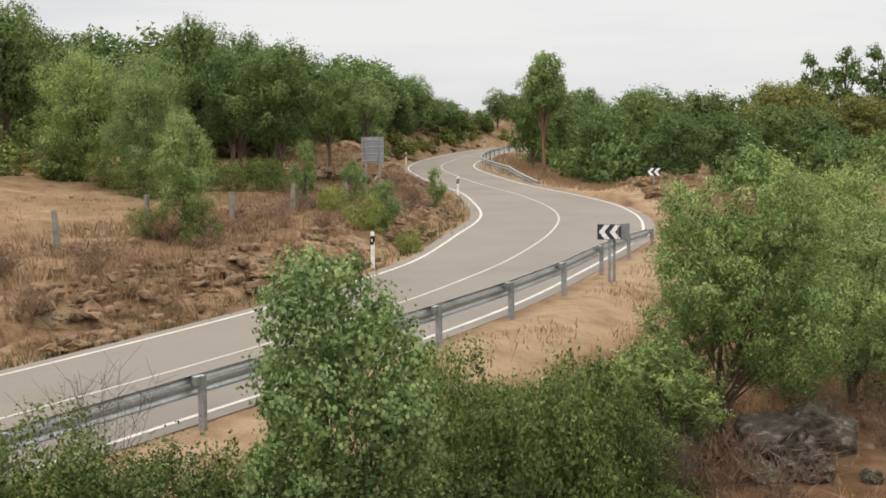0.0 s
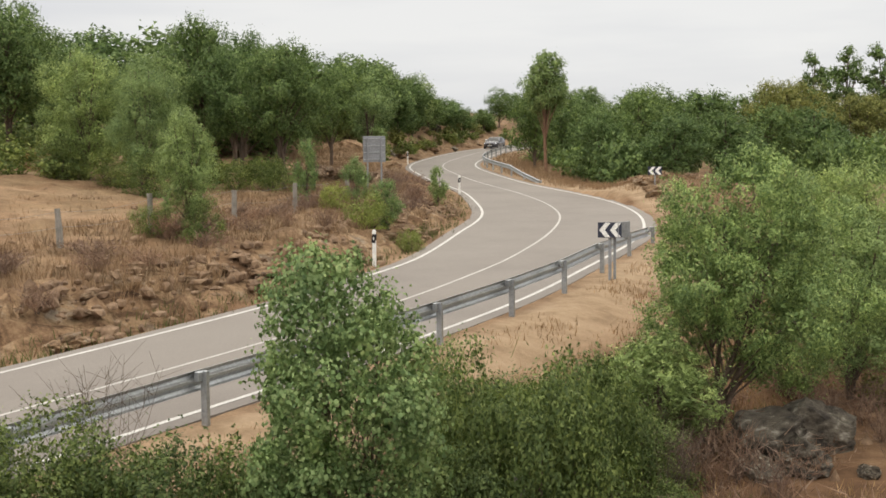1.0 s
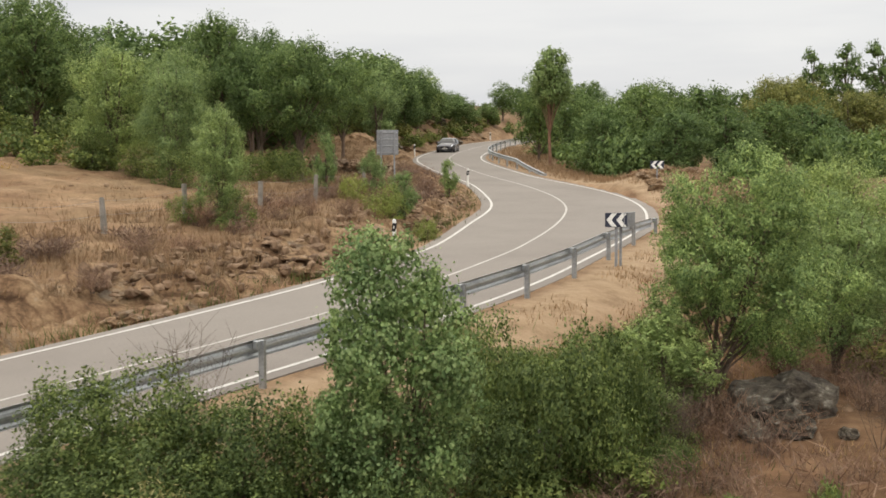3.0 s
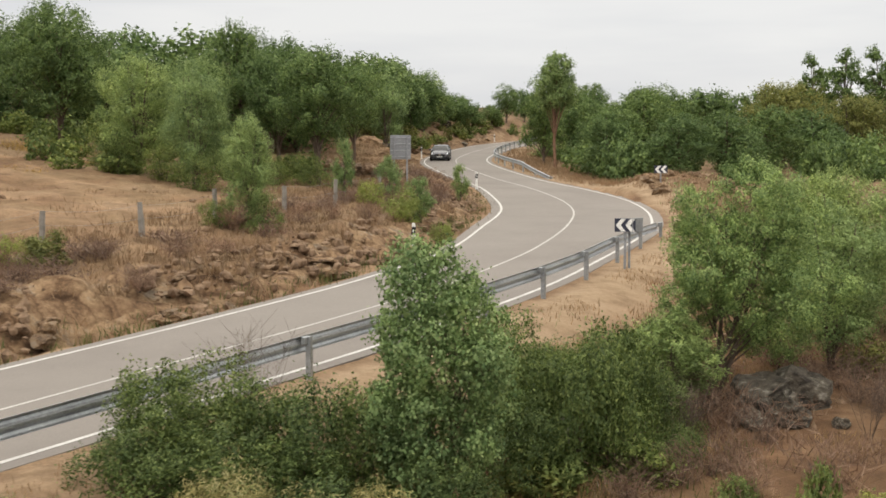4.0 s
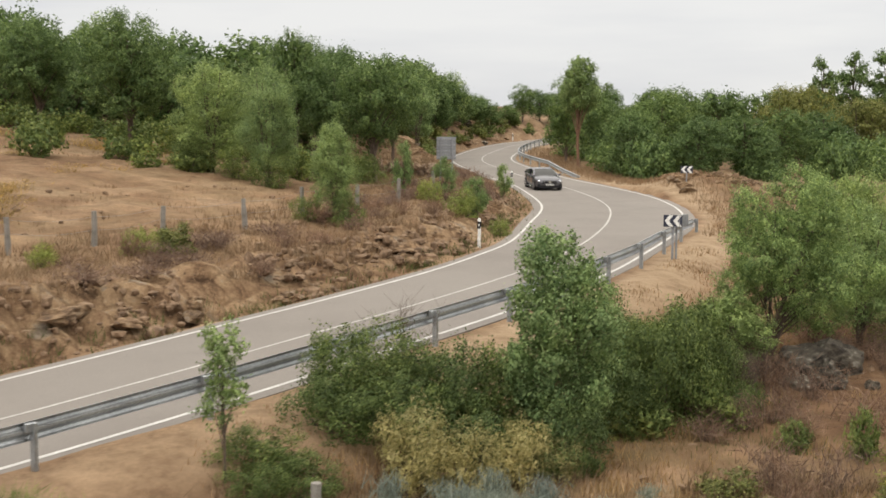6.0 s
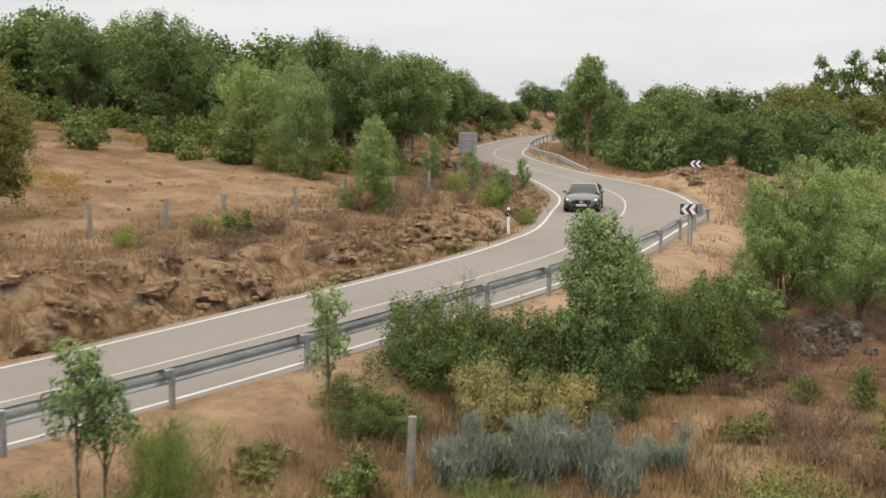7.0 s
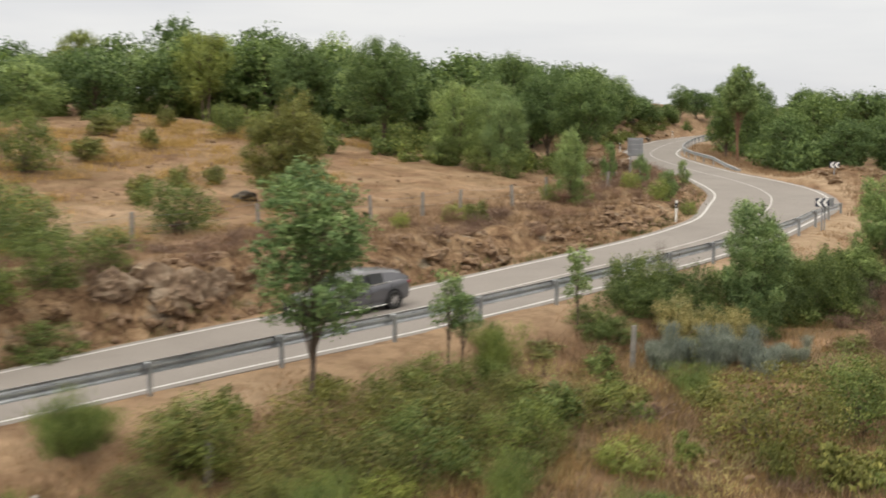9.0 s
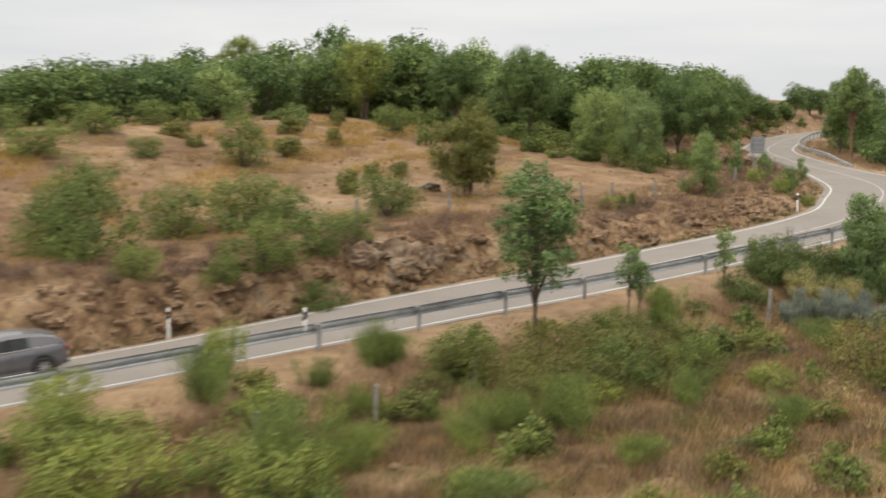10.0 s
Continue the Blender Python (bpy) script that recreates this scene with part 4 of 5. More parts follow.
def leaves_mesh(name, centre, out, size, slim, mat, rng, droop=0.0, shoots=False, blade=4):
    """One small leaf blade at each centre, its face turned roughly along out; shoots stand along out instead."""
    n = len(centre)
    out = out / (np.linalg.norm(out, axis=1)[:, None] + 1e-9)
    if shoots:
        a = out + rng.normal(0, 0.55, (n, 3))
    else:
        a = np.cross(out + rng.normal(0, 0.55, (n, 3)), rng.normal(0, 1, (n, 3)))
        a /= np.linalg.norm(a, axis=1)[:, None] + 1e-9
    a[:, 2] -= droop
    a /= np.linalg.norm(a, axis=1)[:, None] + 1e-9
    b = np.cross(a, rng.normal(0, 1, (n, 3)) if shoots else out + rng.normal(0, 0.5, (n, 3)))
    b /= np.linalg.norm(b, axis=1)[:, None] + 1e-9
    c = np.cross(a, b)
    s = np.asarray(size).reshape(-1, 1) * rng.uniform(0.65, 1.3, (n, 1))
    w = s * slim
    v = np.empty((n, blade, 3))
    if blade == 4:
        v[:, 0] = centre - a * s * 0.5
        v[:, 1] = centre + b * w * 0.5 + c * s * 0.08
        v[:, 2] = centre + a * s * 0.5
        v[:, 3] = centre - b * w * 0.5 + c * s * 0.08
    else:
        v[:, 0] = centre - a * s * 0.4 - b * w * 0.5
        v[:, 1] = centre - a * s * 0.4 + b * w * 0.5
        v[:, 2] = centre + a * s * 0.6
    back = np.einsum("ij,ij->i", np.cross(v[:, 1] - v[:, 0], v[:, 2] - v[:, 0]), out) < 0
    v[back] = v[back][:, ::-1]
    me = bpy.data.meshes.new(name)
    me.vertices.add(blade * n)
    me.vertices.foreach_set("co", v.reshape(-1))
    me.loops.add(blade * n)
    me.loops.foreach_set("vertex_index", np.arange(blade * n, dtype=np.int32))
    me.polygons.add(n)
    me.polygons.foreach_set("loop_start", np.arange(0, blade * n, blade, dtype=np.int32))
    me.materials.append(mat)
    me.update(calc_edges=True)
    if not shoots:
        # leaves shade with the rounding of their tuft
        nn = out + rng.normal(0, 0.25, (n, 3)) + np.array([0, 0, 0.25])
        nn /= np.linalg.norm(nn, axis=1)[:, None] + 1e-9
        me.normals_split_custom_set_from_vertices(np.repeat(nn, blade, axis=0).tolist())
    return me


def foliage_cloud(rng, C, R, leaves, leaf, tuft=0.36, tufts=24, loose=0.12, inner=2.6):
    """Leaves on the outer skin of a cluster of boughs: boughs at C with radii R, each set with tufts, and large shaded leaves within."""
    P, D, K = [], [], []
    for i in range(len(C)):
        d = rng.normal(0, 1, (tufts, 3))
        d /= np.linalg.norm(d, axis=1)[:, None]
        p = C[i] + d * R[i] * rng.uniform(0.78, 1.06, (tufts, 1))
        buried = (np.linalg.norm((p[:, None] - C[None]) / R[None], axis=2) < 0.74).any(1)
        P.append(p[~buried])
        D.append(d[~buried])
        K.append(np.full((~buried).sum(), R[i].mean()))
    P, D, K = np.concatenate(P), np.concatenate(D), np.concatenate(K)
    j = rng.choice(len(P), leaves, p=K ** 2 / (K ** 2).sum())
    g = rng.normal(0, 1, (leaves, 3))
    g /= np.linalg.norm(g, axis=1)[:, None]
    own = tuft * rng.uniform(0.6, 1.35, len(P))
    q = P[j] + g * (own[j] * K[j] * rng.uniform(0.15, 1.0, leaves) ** 0.45)[:, None]
    stray = rng.random(leaves) < loose
    q[stray] += D[j][stray] * (K[j][stray] * rng.uniform(0.1, 0.45, stray.sum()))[:, None]
    o = g * 0.75 + D[j] * 0.7
    m = max(60, leaves // 9)
    k = rng.integers(0, len(C), m)
    e = rng.normal(0, 1, (m, 3))
    e /= np.linalg.norm(e, axis=1)[:, None]
    q2 = C[k] + e * R[k] * rng.uniform(0.2, 0.8, (m, 1))
    size = np.concatenate([np.full(leaves, leaf), np.full(m, leaf * inner)])
    return np.concatenate([q, q2]), np.concatenate([o, e]), size


def limb(vs, fs, a, b, r1, r2, seg=7, bend=None):
    """A tapered, slightly bent branch from a to b."""
    a, b = Vector(a), Vector(b)
    d = (b - a).normalized()
    u = d.orthogonal().normalized()
    w = d.cross(u)
    k0 = len(vs)
    for k in range(4):
        t = k / 3
        c = a.lerp(b, t) + (bend or Vector()) * math.sin(math.pi * t)
        r = r1 + (r2 - r1) * t
        for j in range(seg):
            an = 2 * math.pi * j / seg
            vs.append(tuple(c + (u * math.cos(an) + w * math.sin(an)) * r))
    for k in range(3):
        for j in range(seg):
            p, q = k0 + k * seg + j, k0 + k * seg + (j + 1) % seg
            fs.append((p, q, q + seg, p + seg))


def make_tree(name, label, seed, h, wid, bare, boughs, leaves, leaf, slim, mat, bark, trunks=1, trunk_r=0.12, size=0.36, taper=0.0, droop=0.0, top=1.0, blade=3, tuft=0.36, loose=0.12, low=0.0, lean_to=(0.0, 0.0), twigs=2):
    """Trunk with limbs that carry boughs of leaf tufts. bare: the share of the height without leaves; low: how full the crown's foot is. Returns the tree at the origin."""
    rng = np.random.default_rng(seed)
    root = tagged(new(name), label, "tree")
    zc, hz, rad = h * (1 + bare) / 2, h * (1 - bare) / 2, wid / 2
    cs = []
    gap = 1.15 / boughs ** (1 / 3)
    tries = 0
    while len(cs) < boughs:
        tries += 1
        p = rng.uniform(-1, 1, 3)
        n = np.linalg.norm(p)
        if n > 1 or (n < 0.45 and 8 < boughs < 40) or any(np.linalg.norm(p - q) < gap * (0.995 ** (tries / 8)) for q in cs):
            continue
        cs.append(p)
    cs = np.array(cs)
    br = size * rng.uniform(0.72, 1.25, len(cs))
    k = 1 - taper * (cs[:, 2] * 0.5 + 0.5)
    wide = np.where(cs[:, 2] < 0, 1 + low * 0.4 * -cs[:, 2], 1.0)
    C = np.stack([cs[:, 0] * rad * k * wide * (1 - size * 0.8), cs[:, 1] * rad * k * wide * (1 - size * 0.8), zc + cs[:, 2] * hz * (1 - size * 0.72)], 1)
    flat = rng.uniform(0.72, 0.95, len(cs))
    R = np.stack([br * rad, br * rad, br * (0.55 * rad + 0.45 * hz) * flat], 1) * (0.55 + 0.45 * k)[:, None]
    # the crown fills its width
    full = rad / (np.hypot(C[:, 0], C[:, 1]) + R[:, 0] * 0.95).max()
    C[:, :2] = C[:, :2] * full + np.array(lean_to)
    R[:, :2] *= full ** 0.7
    vs, fs = [], []
    for t0 in range(trunks):
        off = Vector((rng.uniform(-1, 1), rng.uniform(-1, 1), 0)) * (trunk_r * 2.5 * (trunks > 1))
        lean = Vector((rng.uniform(-1, 1), rng.uniform(-1, 1), 0)) * (wid * (0.16 if trunks > 1 else 0.05))
        tip = off + lean + Vector((*lean_to, h * 0.8 * top))
        limb(vs, fs, off + Vector((0, 0, -0.3)), tip, trunk_r, trunk_r * 0.25, 9, Vector((rng.uniform(-1, 1), rng.uniform(-1, 1), 0)) * wid * 0.03)
        for c, r in list(zip(C, R))[t0::trunks]:
            t = min(0.95, max(bare * 0.7 + 0.05, c[2] / h - 0.22))
            s = off + (tip - off) * t
            limb(vs, fs, s, Vector(c), trunk_r * (0.45 - 0.25 * t), trunk_r * 0.1, 5, Vector((0, 0, 0.03 * h)))
            for _ in range(twigs):
                e = rng.normal(0, 1, 3)
                limb(vs, fs, Vector(c), Vector(c + e / np.linalg.norm(e) * r * 0.9), trunk_r * 0.1, trunk_r * 0.04, 4)
    tr = new("trunk", mesh_of("trunk", vs, fs, bark, True))
    tr.parent = root
    pts, outs, sizes = foliage_cloud(rng, C, R, leaves, leaf, tuft, 26, loose, 1.5 if blade == 4 else 2.4)
    pts[:, 2] = np.maximum(pts[:, 2], 0.05)
    cr = new("crown", leaves_mesh("crown", pts, outs, sizes, slim, mat, rng, droop, False, blade))
    cr.parent = root
    return root


def make_bush(name, label, seed, h, wid, boughs, leaves, leaf, slim, mat, size=0.42, droop=0.0, blade=3, loose=0.16):
    """A shrub: short stems and boughs of leaf tufts right down to the ground."""
    rng = np.random.default_rng(seed)
    root = tagged(new(name), label, "bush")
    rad = wid / 2
    cs = []
    while len(cs) < boughs:
        p = rng.uniform(-1, 1, 3)
        p[2] = abs(p[2])
        if np.linalg.norm(p) > 1 or (np.linalg.norm(p) < 0.3 and boughs > 5):
            continue
        cs.append(p)
    cs = np.array(cs)
    C = np.stack([cs[:, 0] * rad * 0.72, cs[:, 1] * rad * 0.72, h * 0.14 + cs[:, 2] * h * 0.58], 1)
    br = size * rng.uniform(0.65, 1.3, len(cs))
    R = np.stack([br * rad, br * rad, br * 0.5 * (h * 0.8 + rad)], 1)
    vs, fs = [], []
    for c in C[:8 if leaves > 1600 else 4]:
        limb(vs, fs, (c[0] * 0.12, c[1] * 0.12, -0.12), c, 0.018 * h + 0.008, 0.006, 5)
    st = new("stem", mesh_of("stem", vs, fs, BARK, True))
    st.parent = root
    pts, outs, sizes = foliage_cloud(rng, C, R, leaves, leaf, 0.42, 20, loose, 1.7)
    pts[:, 2] = np.maximum(pts[:, 2], 0.03)
    lv = new("foliage", leaves_mesh("foliage", pts, outs, sizes, slim, mat, rng, droop, False, blade))
    lv.parent = root
    return root


def make_broom(name, label, seed, h, wid, blades, slim, mat, spread=0.55, heads=9, reach=0.30):
    """Broom or heath: bundles of thin upright shoots."""
    rng = np.random.default_rng(seed)
    root = tagged(new(name), label, "bush")
    R = wid / 2
    hx = rng.normal(0, 0.34, (heads, 2)) * R
    k = rng.integers(0, heads, blades)
    base = hx[k] + rng.normal(0, 0.13, (blades, 2)) * R
    t = rng.uniform(0.05, 1.0, blades) ** 0.7
    hh = h * (0.72 + 0.28 * rng.uniform(-1, 1, heads))[k]
    flare = rng.normal(0, spread, (blades, 2)) * R * 0.55
    ends = base + flare + hx[k] * 0.35
    p = np.concatenate([base + (ends - base) * t[:, None], (hh * t)[:, None]], 1)
    o = np.concatenate([(ends - base), np.full((blades, 1), h * 0.85)], 1)
    lv = new("crown", leaves_mesh("crown", p, o, h * reach, slim, mat, rng, 0.0, True, 3))
    lv.parent = root
    vs, fs = [], []
    for i in range(heads if blades > 1000 else 3):
        limb(vs, fs, (hx[i][0] * 0.2, hx[i][1] * 0.2, -0.1), (hx[i][0], hx[i][1], h * 0.45), 0.02, 0.008, 4)
    st = new("stem", mesh_of("stem", vs, fs, BARK, True))
    st.parent = root
    return root


def plant(proto, h0, w0, spots, group="", sink=0.05):
    """Set copies of a plant at (x, y, height, width); the plant itself takes the first spot."""
    rng = random.Random(int(h0 * 1000 + w0 * 100 + len(spots)))
    if group:
        tagged(proto, group=group)
    todo = []
    for x, y, h, w in spots:
        k = w / w0
        m = pose(x, y, ground_at(x, y) - sink, 0, 0, rng.uniform(0, 360)) @ Matrix.Diagonal((k, k, h / h0, 1))
        todo.append(m)
    for m in todo[1:]:
        copy_thing(proto, m)
    proto.matrix_basis = todo[0]
    return proto


def deal(protos, h0, w0, spots, group, sink=0.05):
    """Share spots out among several makes of one plant."""
    for i, p in enumerate(protos):
        if spots[i::len(protos)]:
            plant(p, h0, w0, spots[i::len(protos)], group, sink)


# trees of the field edge
ash = [make_tree("ash_tree", "light green feathery ash tree at the field edge", 11 + i, 6.0, 4.4, -0.02, 24, 27000, 0.08, 0.42, LEAF_ASH, BARK, 3, 0.07, 0.34, 0.18, 0.3, low=0.4, loose=0.08) for i in range(3)]
deal(ash, 6.0, 4.4, [(-15.2, 51.5, 6.2, 4.4), (-11.8, 47.9, 5.9, 3.5), (-7.6, 35.6, 4.0, 2.5), (-13.4, 55.5, 6.4, 4.2), (7.7, 23.8, 4.3, 3.4), (8.9, 27.4, 4.8, 3.6), (11.4, 28.5, 5.0, 4.2)], "light green trees")
young = [make_tree("ash_tree", "light green young ash tree", 21 + i, 6.0, 4.4, 0.0, 18, 9000, 0.13, 0.42, LEAF_WILLOW if i else LEAF_ASH, BARK, 3, 0.06, 0.32, 0.3, 0.3, loose=0.2) for i in range(2)]
deal(young, 6.0, 4.4, [(3.1, 19.3, 2.5, 2.3), (-5.6, 47.5, 3.0, 1.2), (-6.3, 97.0, 6.0, 4.4), (-0.6, 56.0, 2.2, 1.1), (-3.7, 47.5, 2.3, 1.3), (-2.3, 43.5, 2.2, 1.5), (13.8, 33.0, 5.2, 4.4), (10.2, 35.0, 4.4, 3.8), (17.0, 38.0, 5.6, 5.0)], "young light green trees")
oak = [make_tree("oak_tree", "dark green round-crowned oak tree", 31 + i, 7.6, 6.4, 0.22, 20, 24000, 0.105, 0.72, LEAF_OAK, BARK, 1, 0.17, 0.38, 0.12, loose=0.06) for i in range(4)]
OAKS = [(-21.3, 59.6, 8.0, 6.6), (-7.2, 53.6, 6.7, 4.8), (-9.6, 57.0, 6.8, 4.8), (-12.2, 60.5, 8.0, 5.0), (-28.6, 66.6, 7.2, 6.0), (-7.5, 78.4, 6.6, 4.8), (-11.5, 66.0, 6.6, 5.4)]
BEND_OAKS = [(10.3, 84.6, 6.3, 4.8), (14.7, 81.4, 5.8, 5.6), (18.8, 84.0, 6.2, 6.0), (7.2, 104.0, 7.4, 5.0), (12.5, 96.0, 7.0, 6.0), (23.0, 90.0, 6.4, 6.0), (28.0, 95.0, 6.4, 6.6),
        (10.5, 116.0, 7.4, 5.6), (13.5, 130.0, 7.4, 6.0), (16.5, 146.0, 7.2, 6.0), (9.5, 126.0, 6.6, 4.6), (20.0, 122.0, 7.6, 7.0), (33.0, 112.0, 7.0, 7.0),
        (-7.0, 112.0, 5.6, 4.6), (-5.0, 122.0, 6.2, 4.8), (-3.8, 131.0, 6.2, 4.8), (-2.2, 139.0, 5.0, 4.2), (0.0, 147.0, 3.2, 3.6), (4.6, 160.0, 3.0, 4.0), (-9.5, 104.0, 5.6, 5.0), (-9.0, 130.0, 6.6, 5.4), (12.0, 180.0, 4.4, 5.0), (2.0, 152.0, 3.0, 3.6), (7.0, 169.0, 5.0, 5.0), (10.0, 177.0, 5.0, 5.0), (16.0, 193.0, 6.0, 6.0), (23.0, 207.0, 6.6, 7.0), (16.0, 105.0, 7.4, 6.4)]
deal(oak, 7.6, 6.4, OAKS, "oaks")
deal([make_tree("oak_tree", "mid-green oak beyond the bend", 101 + i, 7.6, 6.4, 0.03, 18, 9000, 0.16, 0.72, LEAF_OAK, BARK, 1, 0.17, 0.40, 0.12, low=0.3, loose=0.05, twigs=0) for i in range(4)], 7.6, 6.4, [(x, y, h * (0.88 if x > 9 and y < 135 else 1.0), w) for x, y, h, w in BEND_OAKS], "oaks beyond the bend")
yellow = make_tree("ash_tree", "yellow-green tree at the wood's edge", 55, 8.0, 6.0, 0.12, 18, 11000, 0.15, 0.5, LEAF_YELLOW, BARK, 2, 0.14, 0.36, 0.2)
plant(yellow, 8.0, 6.0, [(-38.5, 73.0, 8.2, 6.2), (-60.0, 98.0, 8.0, 6.4)], "yellow-green trees")
holm = make_tree("holm_oak", "olive-green holm oak standing alone on the slope", 61, 5.7, 4.6, 0.02, 30, 34000, 0.075, 0.6, LEAF_HOLM, BARK, 3, 0.11, 0.29, 0.05, loose=0.05)
plant(holm, 5.7, 4.6, [(-20.4, 27.8, 5.8, 4.6)])
tall = make_tree("poplar_tree", "tall narrow tree with a reddish bare trunk by the bend", 73, 9.4, 4.4, 0.40, 20, 13000, 0.14, 0.65, LEAF_ASH, BARK_RED, 1, 0.17, 0.36, 0.0, 0.0, 0.9)
plant(tall, 9.4, 4.4, [(7.6, 97.0, 9.9, 4.0)])
sparse = [make_tree("oak_tree", "sparse dark tree with dead twigs on top", 81 + i, 10.0, 4.6, 0.06, 24, 5000, 0.20, 0.6, LEAF_OAK, BARK, 1, 0.18, 0.26, 0.45, 0.0, 1.0, loose=0.2) for i in range(2)]
deal(sparse, 10.0, 4.6, [(37.5, 128.0, 11.4, 4.6), (41.5, 130.0, 11.8, 5.4), (45.6, 131.0, 12.4, 6.0), (50.0, 135.0, 11.4, 6.4)], "sparse tall trees")
mid_oak = make_tree("oak_tree", "olive-tinged oak with ragged crown", 91, 7.6, 7.6, 0.12, 24, 14000, 0.16, 0.6, LEAF_HOLM, BARK, 2, 0.18, 0.32, 0.15, loose=0.2)
plant(mid_oak, 7.6, 7.6, [(27.7, 101.9, 7.8, 8.2), (36.0, 108.0, 6.6, 7.0)], "ragged oaks")


WOOD_EDGE = [(-130, 16), (-95, 40), (-72, 57), (-54, 70), (-44, 78), (-30, 77), (-22, 74), (-14, 76), (-11, 92), (-9, 112), (-6, 128), (-2, 144), (4, 160)]


def wood():
    """The wood on the hill: trees set at random behind its edge."""
    rng = random.Random(5)
    edge = WOOD_EDGE
    spots = []
    for k in range(3):
        for (ax, ay), (bx, by) in zip(edge, edge[1:]):
            d = math.hypot(bx - ax, by - ay)
            m = max(1, int(d / (2.5 + 0.8 * k)))
            for j in range(m):
                t = (j + rng.random()) / m
                nx, ny = -(by - ay) / d, (bx - ax) / d
                o = 0.5 + k * 5.5 + rng.uniform(-2, 2)
                x, y = ax + (bx - ax) * t + nx * o, ay + (by - ay) * t + ny * o
                if float(lay([x], [y])[1][0]) < 4.5:
                    continue
                if any((x - u) ** 2 + (y - v) ** 2 < 5.5 for u, v, _, _ in spots):
                    continue
                hh = rng.uniform(5.6, 8.2) * (1.22 if -64 < x < -24 and k else 1.0) * (0.66 if x < -63 else 0.8 if x < -50 else 0.5 if y > 140 else 0.85 if y > 122 else 1.0)
                spots.append((x, y, hh, max(6.0, hh) * rng.uniform(0.9, 1.15)))
    # low trees that close the wood where the field runs down to it
    spots += [(-58.5, 41.5, 4.6, 6.4), (-55.8, 44.2, 4.9, 6.6), (-53.4, 46.8, 4.6, 6.2), (-50.8, 49.6, 5.0, 6.6), (-48.6, 53.0, 4.8, 6.2), (-46.2, 56.4, 5.2, 6.6), (-61.5, 47.5, 5.2, 7.0),
              (-57.4, 52.5, 5.4, 7.0), (-62.0, 55.0, 5.4, 7.0), (-53.0, 57.5, 5.6, 7.0), (-49.5, 63.0, 5.8, 7.0), (-43.2, 78.4, 7.8, 7.0), (-44.4, 83.0, 8.8, 7.6), (-42.0, 74.8, 6.4, 6.4), (-46.0, 68.0, 5.6, 6.4)]
    return spots


WOOD = wood()
far_oak = [make_tree("oak_tree", "dark green oak in the wood on the hill", 131 + i, 7.4, 6.4, -0.04, 16, 3700, 0.23, 0.72, LEAF_OAK, BARK, 1, 0.16, 0.42, 0.12, loose=0.03, twigs=0) for i in range(4)]
far_ash = make_tree("ash_tree", "mid-green tree in the wood on the hill", 141, 7.4, 6.0, -0.05, 18, 6500, 0.18, 0.6, LEAF_ASH, BARK, 1, 0.14, 0.40, 0.2, loose=0.03, twigs=0)
deal(far_oak, 7.4, 6.4, [s for i, s in enumerate(WOOD) if i % 6], "trees of the wood")
plant(far_ash, 7.4, 6.0, [s for i, s in enumerate(WOOD) if i % 6 == 0], "trees of the wood")

far_r = random.Random(23)
plant(make_tree("oak_tree", "dim green oak in the distant wood", 145, 7.4, 6.4, 0.02, 14, 3600, 0.28, 0.7, LEAF_OAK, BARK, 1, 0.16, 0.42, 0.1, twigs=0), 7.4, 6.4,
      [(22 + 3.3 * i + far_r.uniform(-2, 2), 150 + 1.2 * i + far_r.uniform(-9, 9), far_r.uniform(6.0, 8.0), far_r.uniform(6.5, 9.0)) for i in range(30)], "distant trees")

# trees below the road
willow = make_tree("willow_tree", "broad light green willow-like tree below the road", 151, 5.2, 4.6, 0.12, 34, 74000, 0.066, 0.36, LEAF_WILLOW, BARK, 3, 0.062, 0.29, 0.34, 0.5, blade=4, tuft=0.30, loose=0.08, low=0.35, lean_to=(0.95, 0.3))
willow.matrix_basis = pose(WILLOW[0], WILLOW[1], ground_at(WILLOW[0], WILLOW[1]) - 0.05) @ Matrix.Diagonal((WILLOW[3] / 4.6, WILLOW[3] / 4.6, WILLOW[2] / 5.2, 1))
poplar = make_tree("poplar_tree", "young poplar with pale round leaves below the barrier", 165, 3.9, 2.5, -0.02, 46, 30000, 0.048, 0.85, LEAF_POPLAR, BARK, 2, 0.03, 0.26, 0.22, blade=4, loose=0.18, tuft=0.42)
plant(poplar, 3.9, 2.5, [POPLAR])
sap = [make_tree("ash_sapling", "slender green ash sapling behind the barrier", 171 + i, 3.0, 1.4, 0.30, 13, 2100, 0.085, 0.4, LEAF_ASH if i == 2 else LEAF_SAPLING, BARK, 1, 0.03, 0.34, 0.3, 0.3, blade=4, loose=0.2) for i in range(3)]
deal(sap, 3.0, 1.4, SAPLINGS, "ash saplings")
big_sap = make_tree("ash_sapling", "tall green ash sapling with a bare lower stem", 181, 5.6, 2.5, 0.26, 26, 10000, 0.095, 0.42, LEAF_SAPLING, BARK, 1, 0.055, 0.30, 0.45, 0.4, blade=4, loose=0.2)
plant(big_sap, 5.6, 2.5, [BIG_SAPLING])

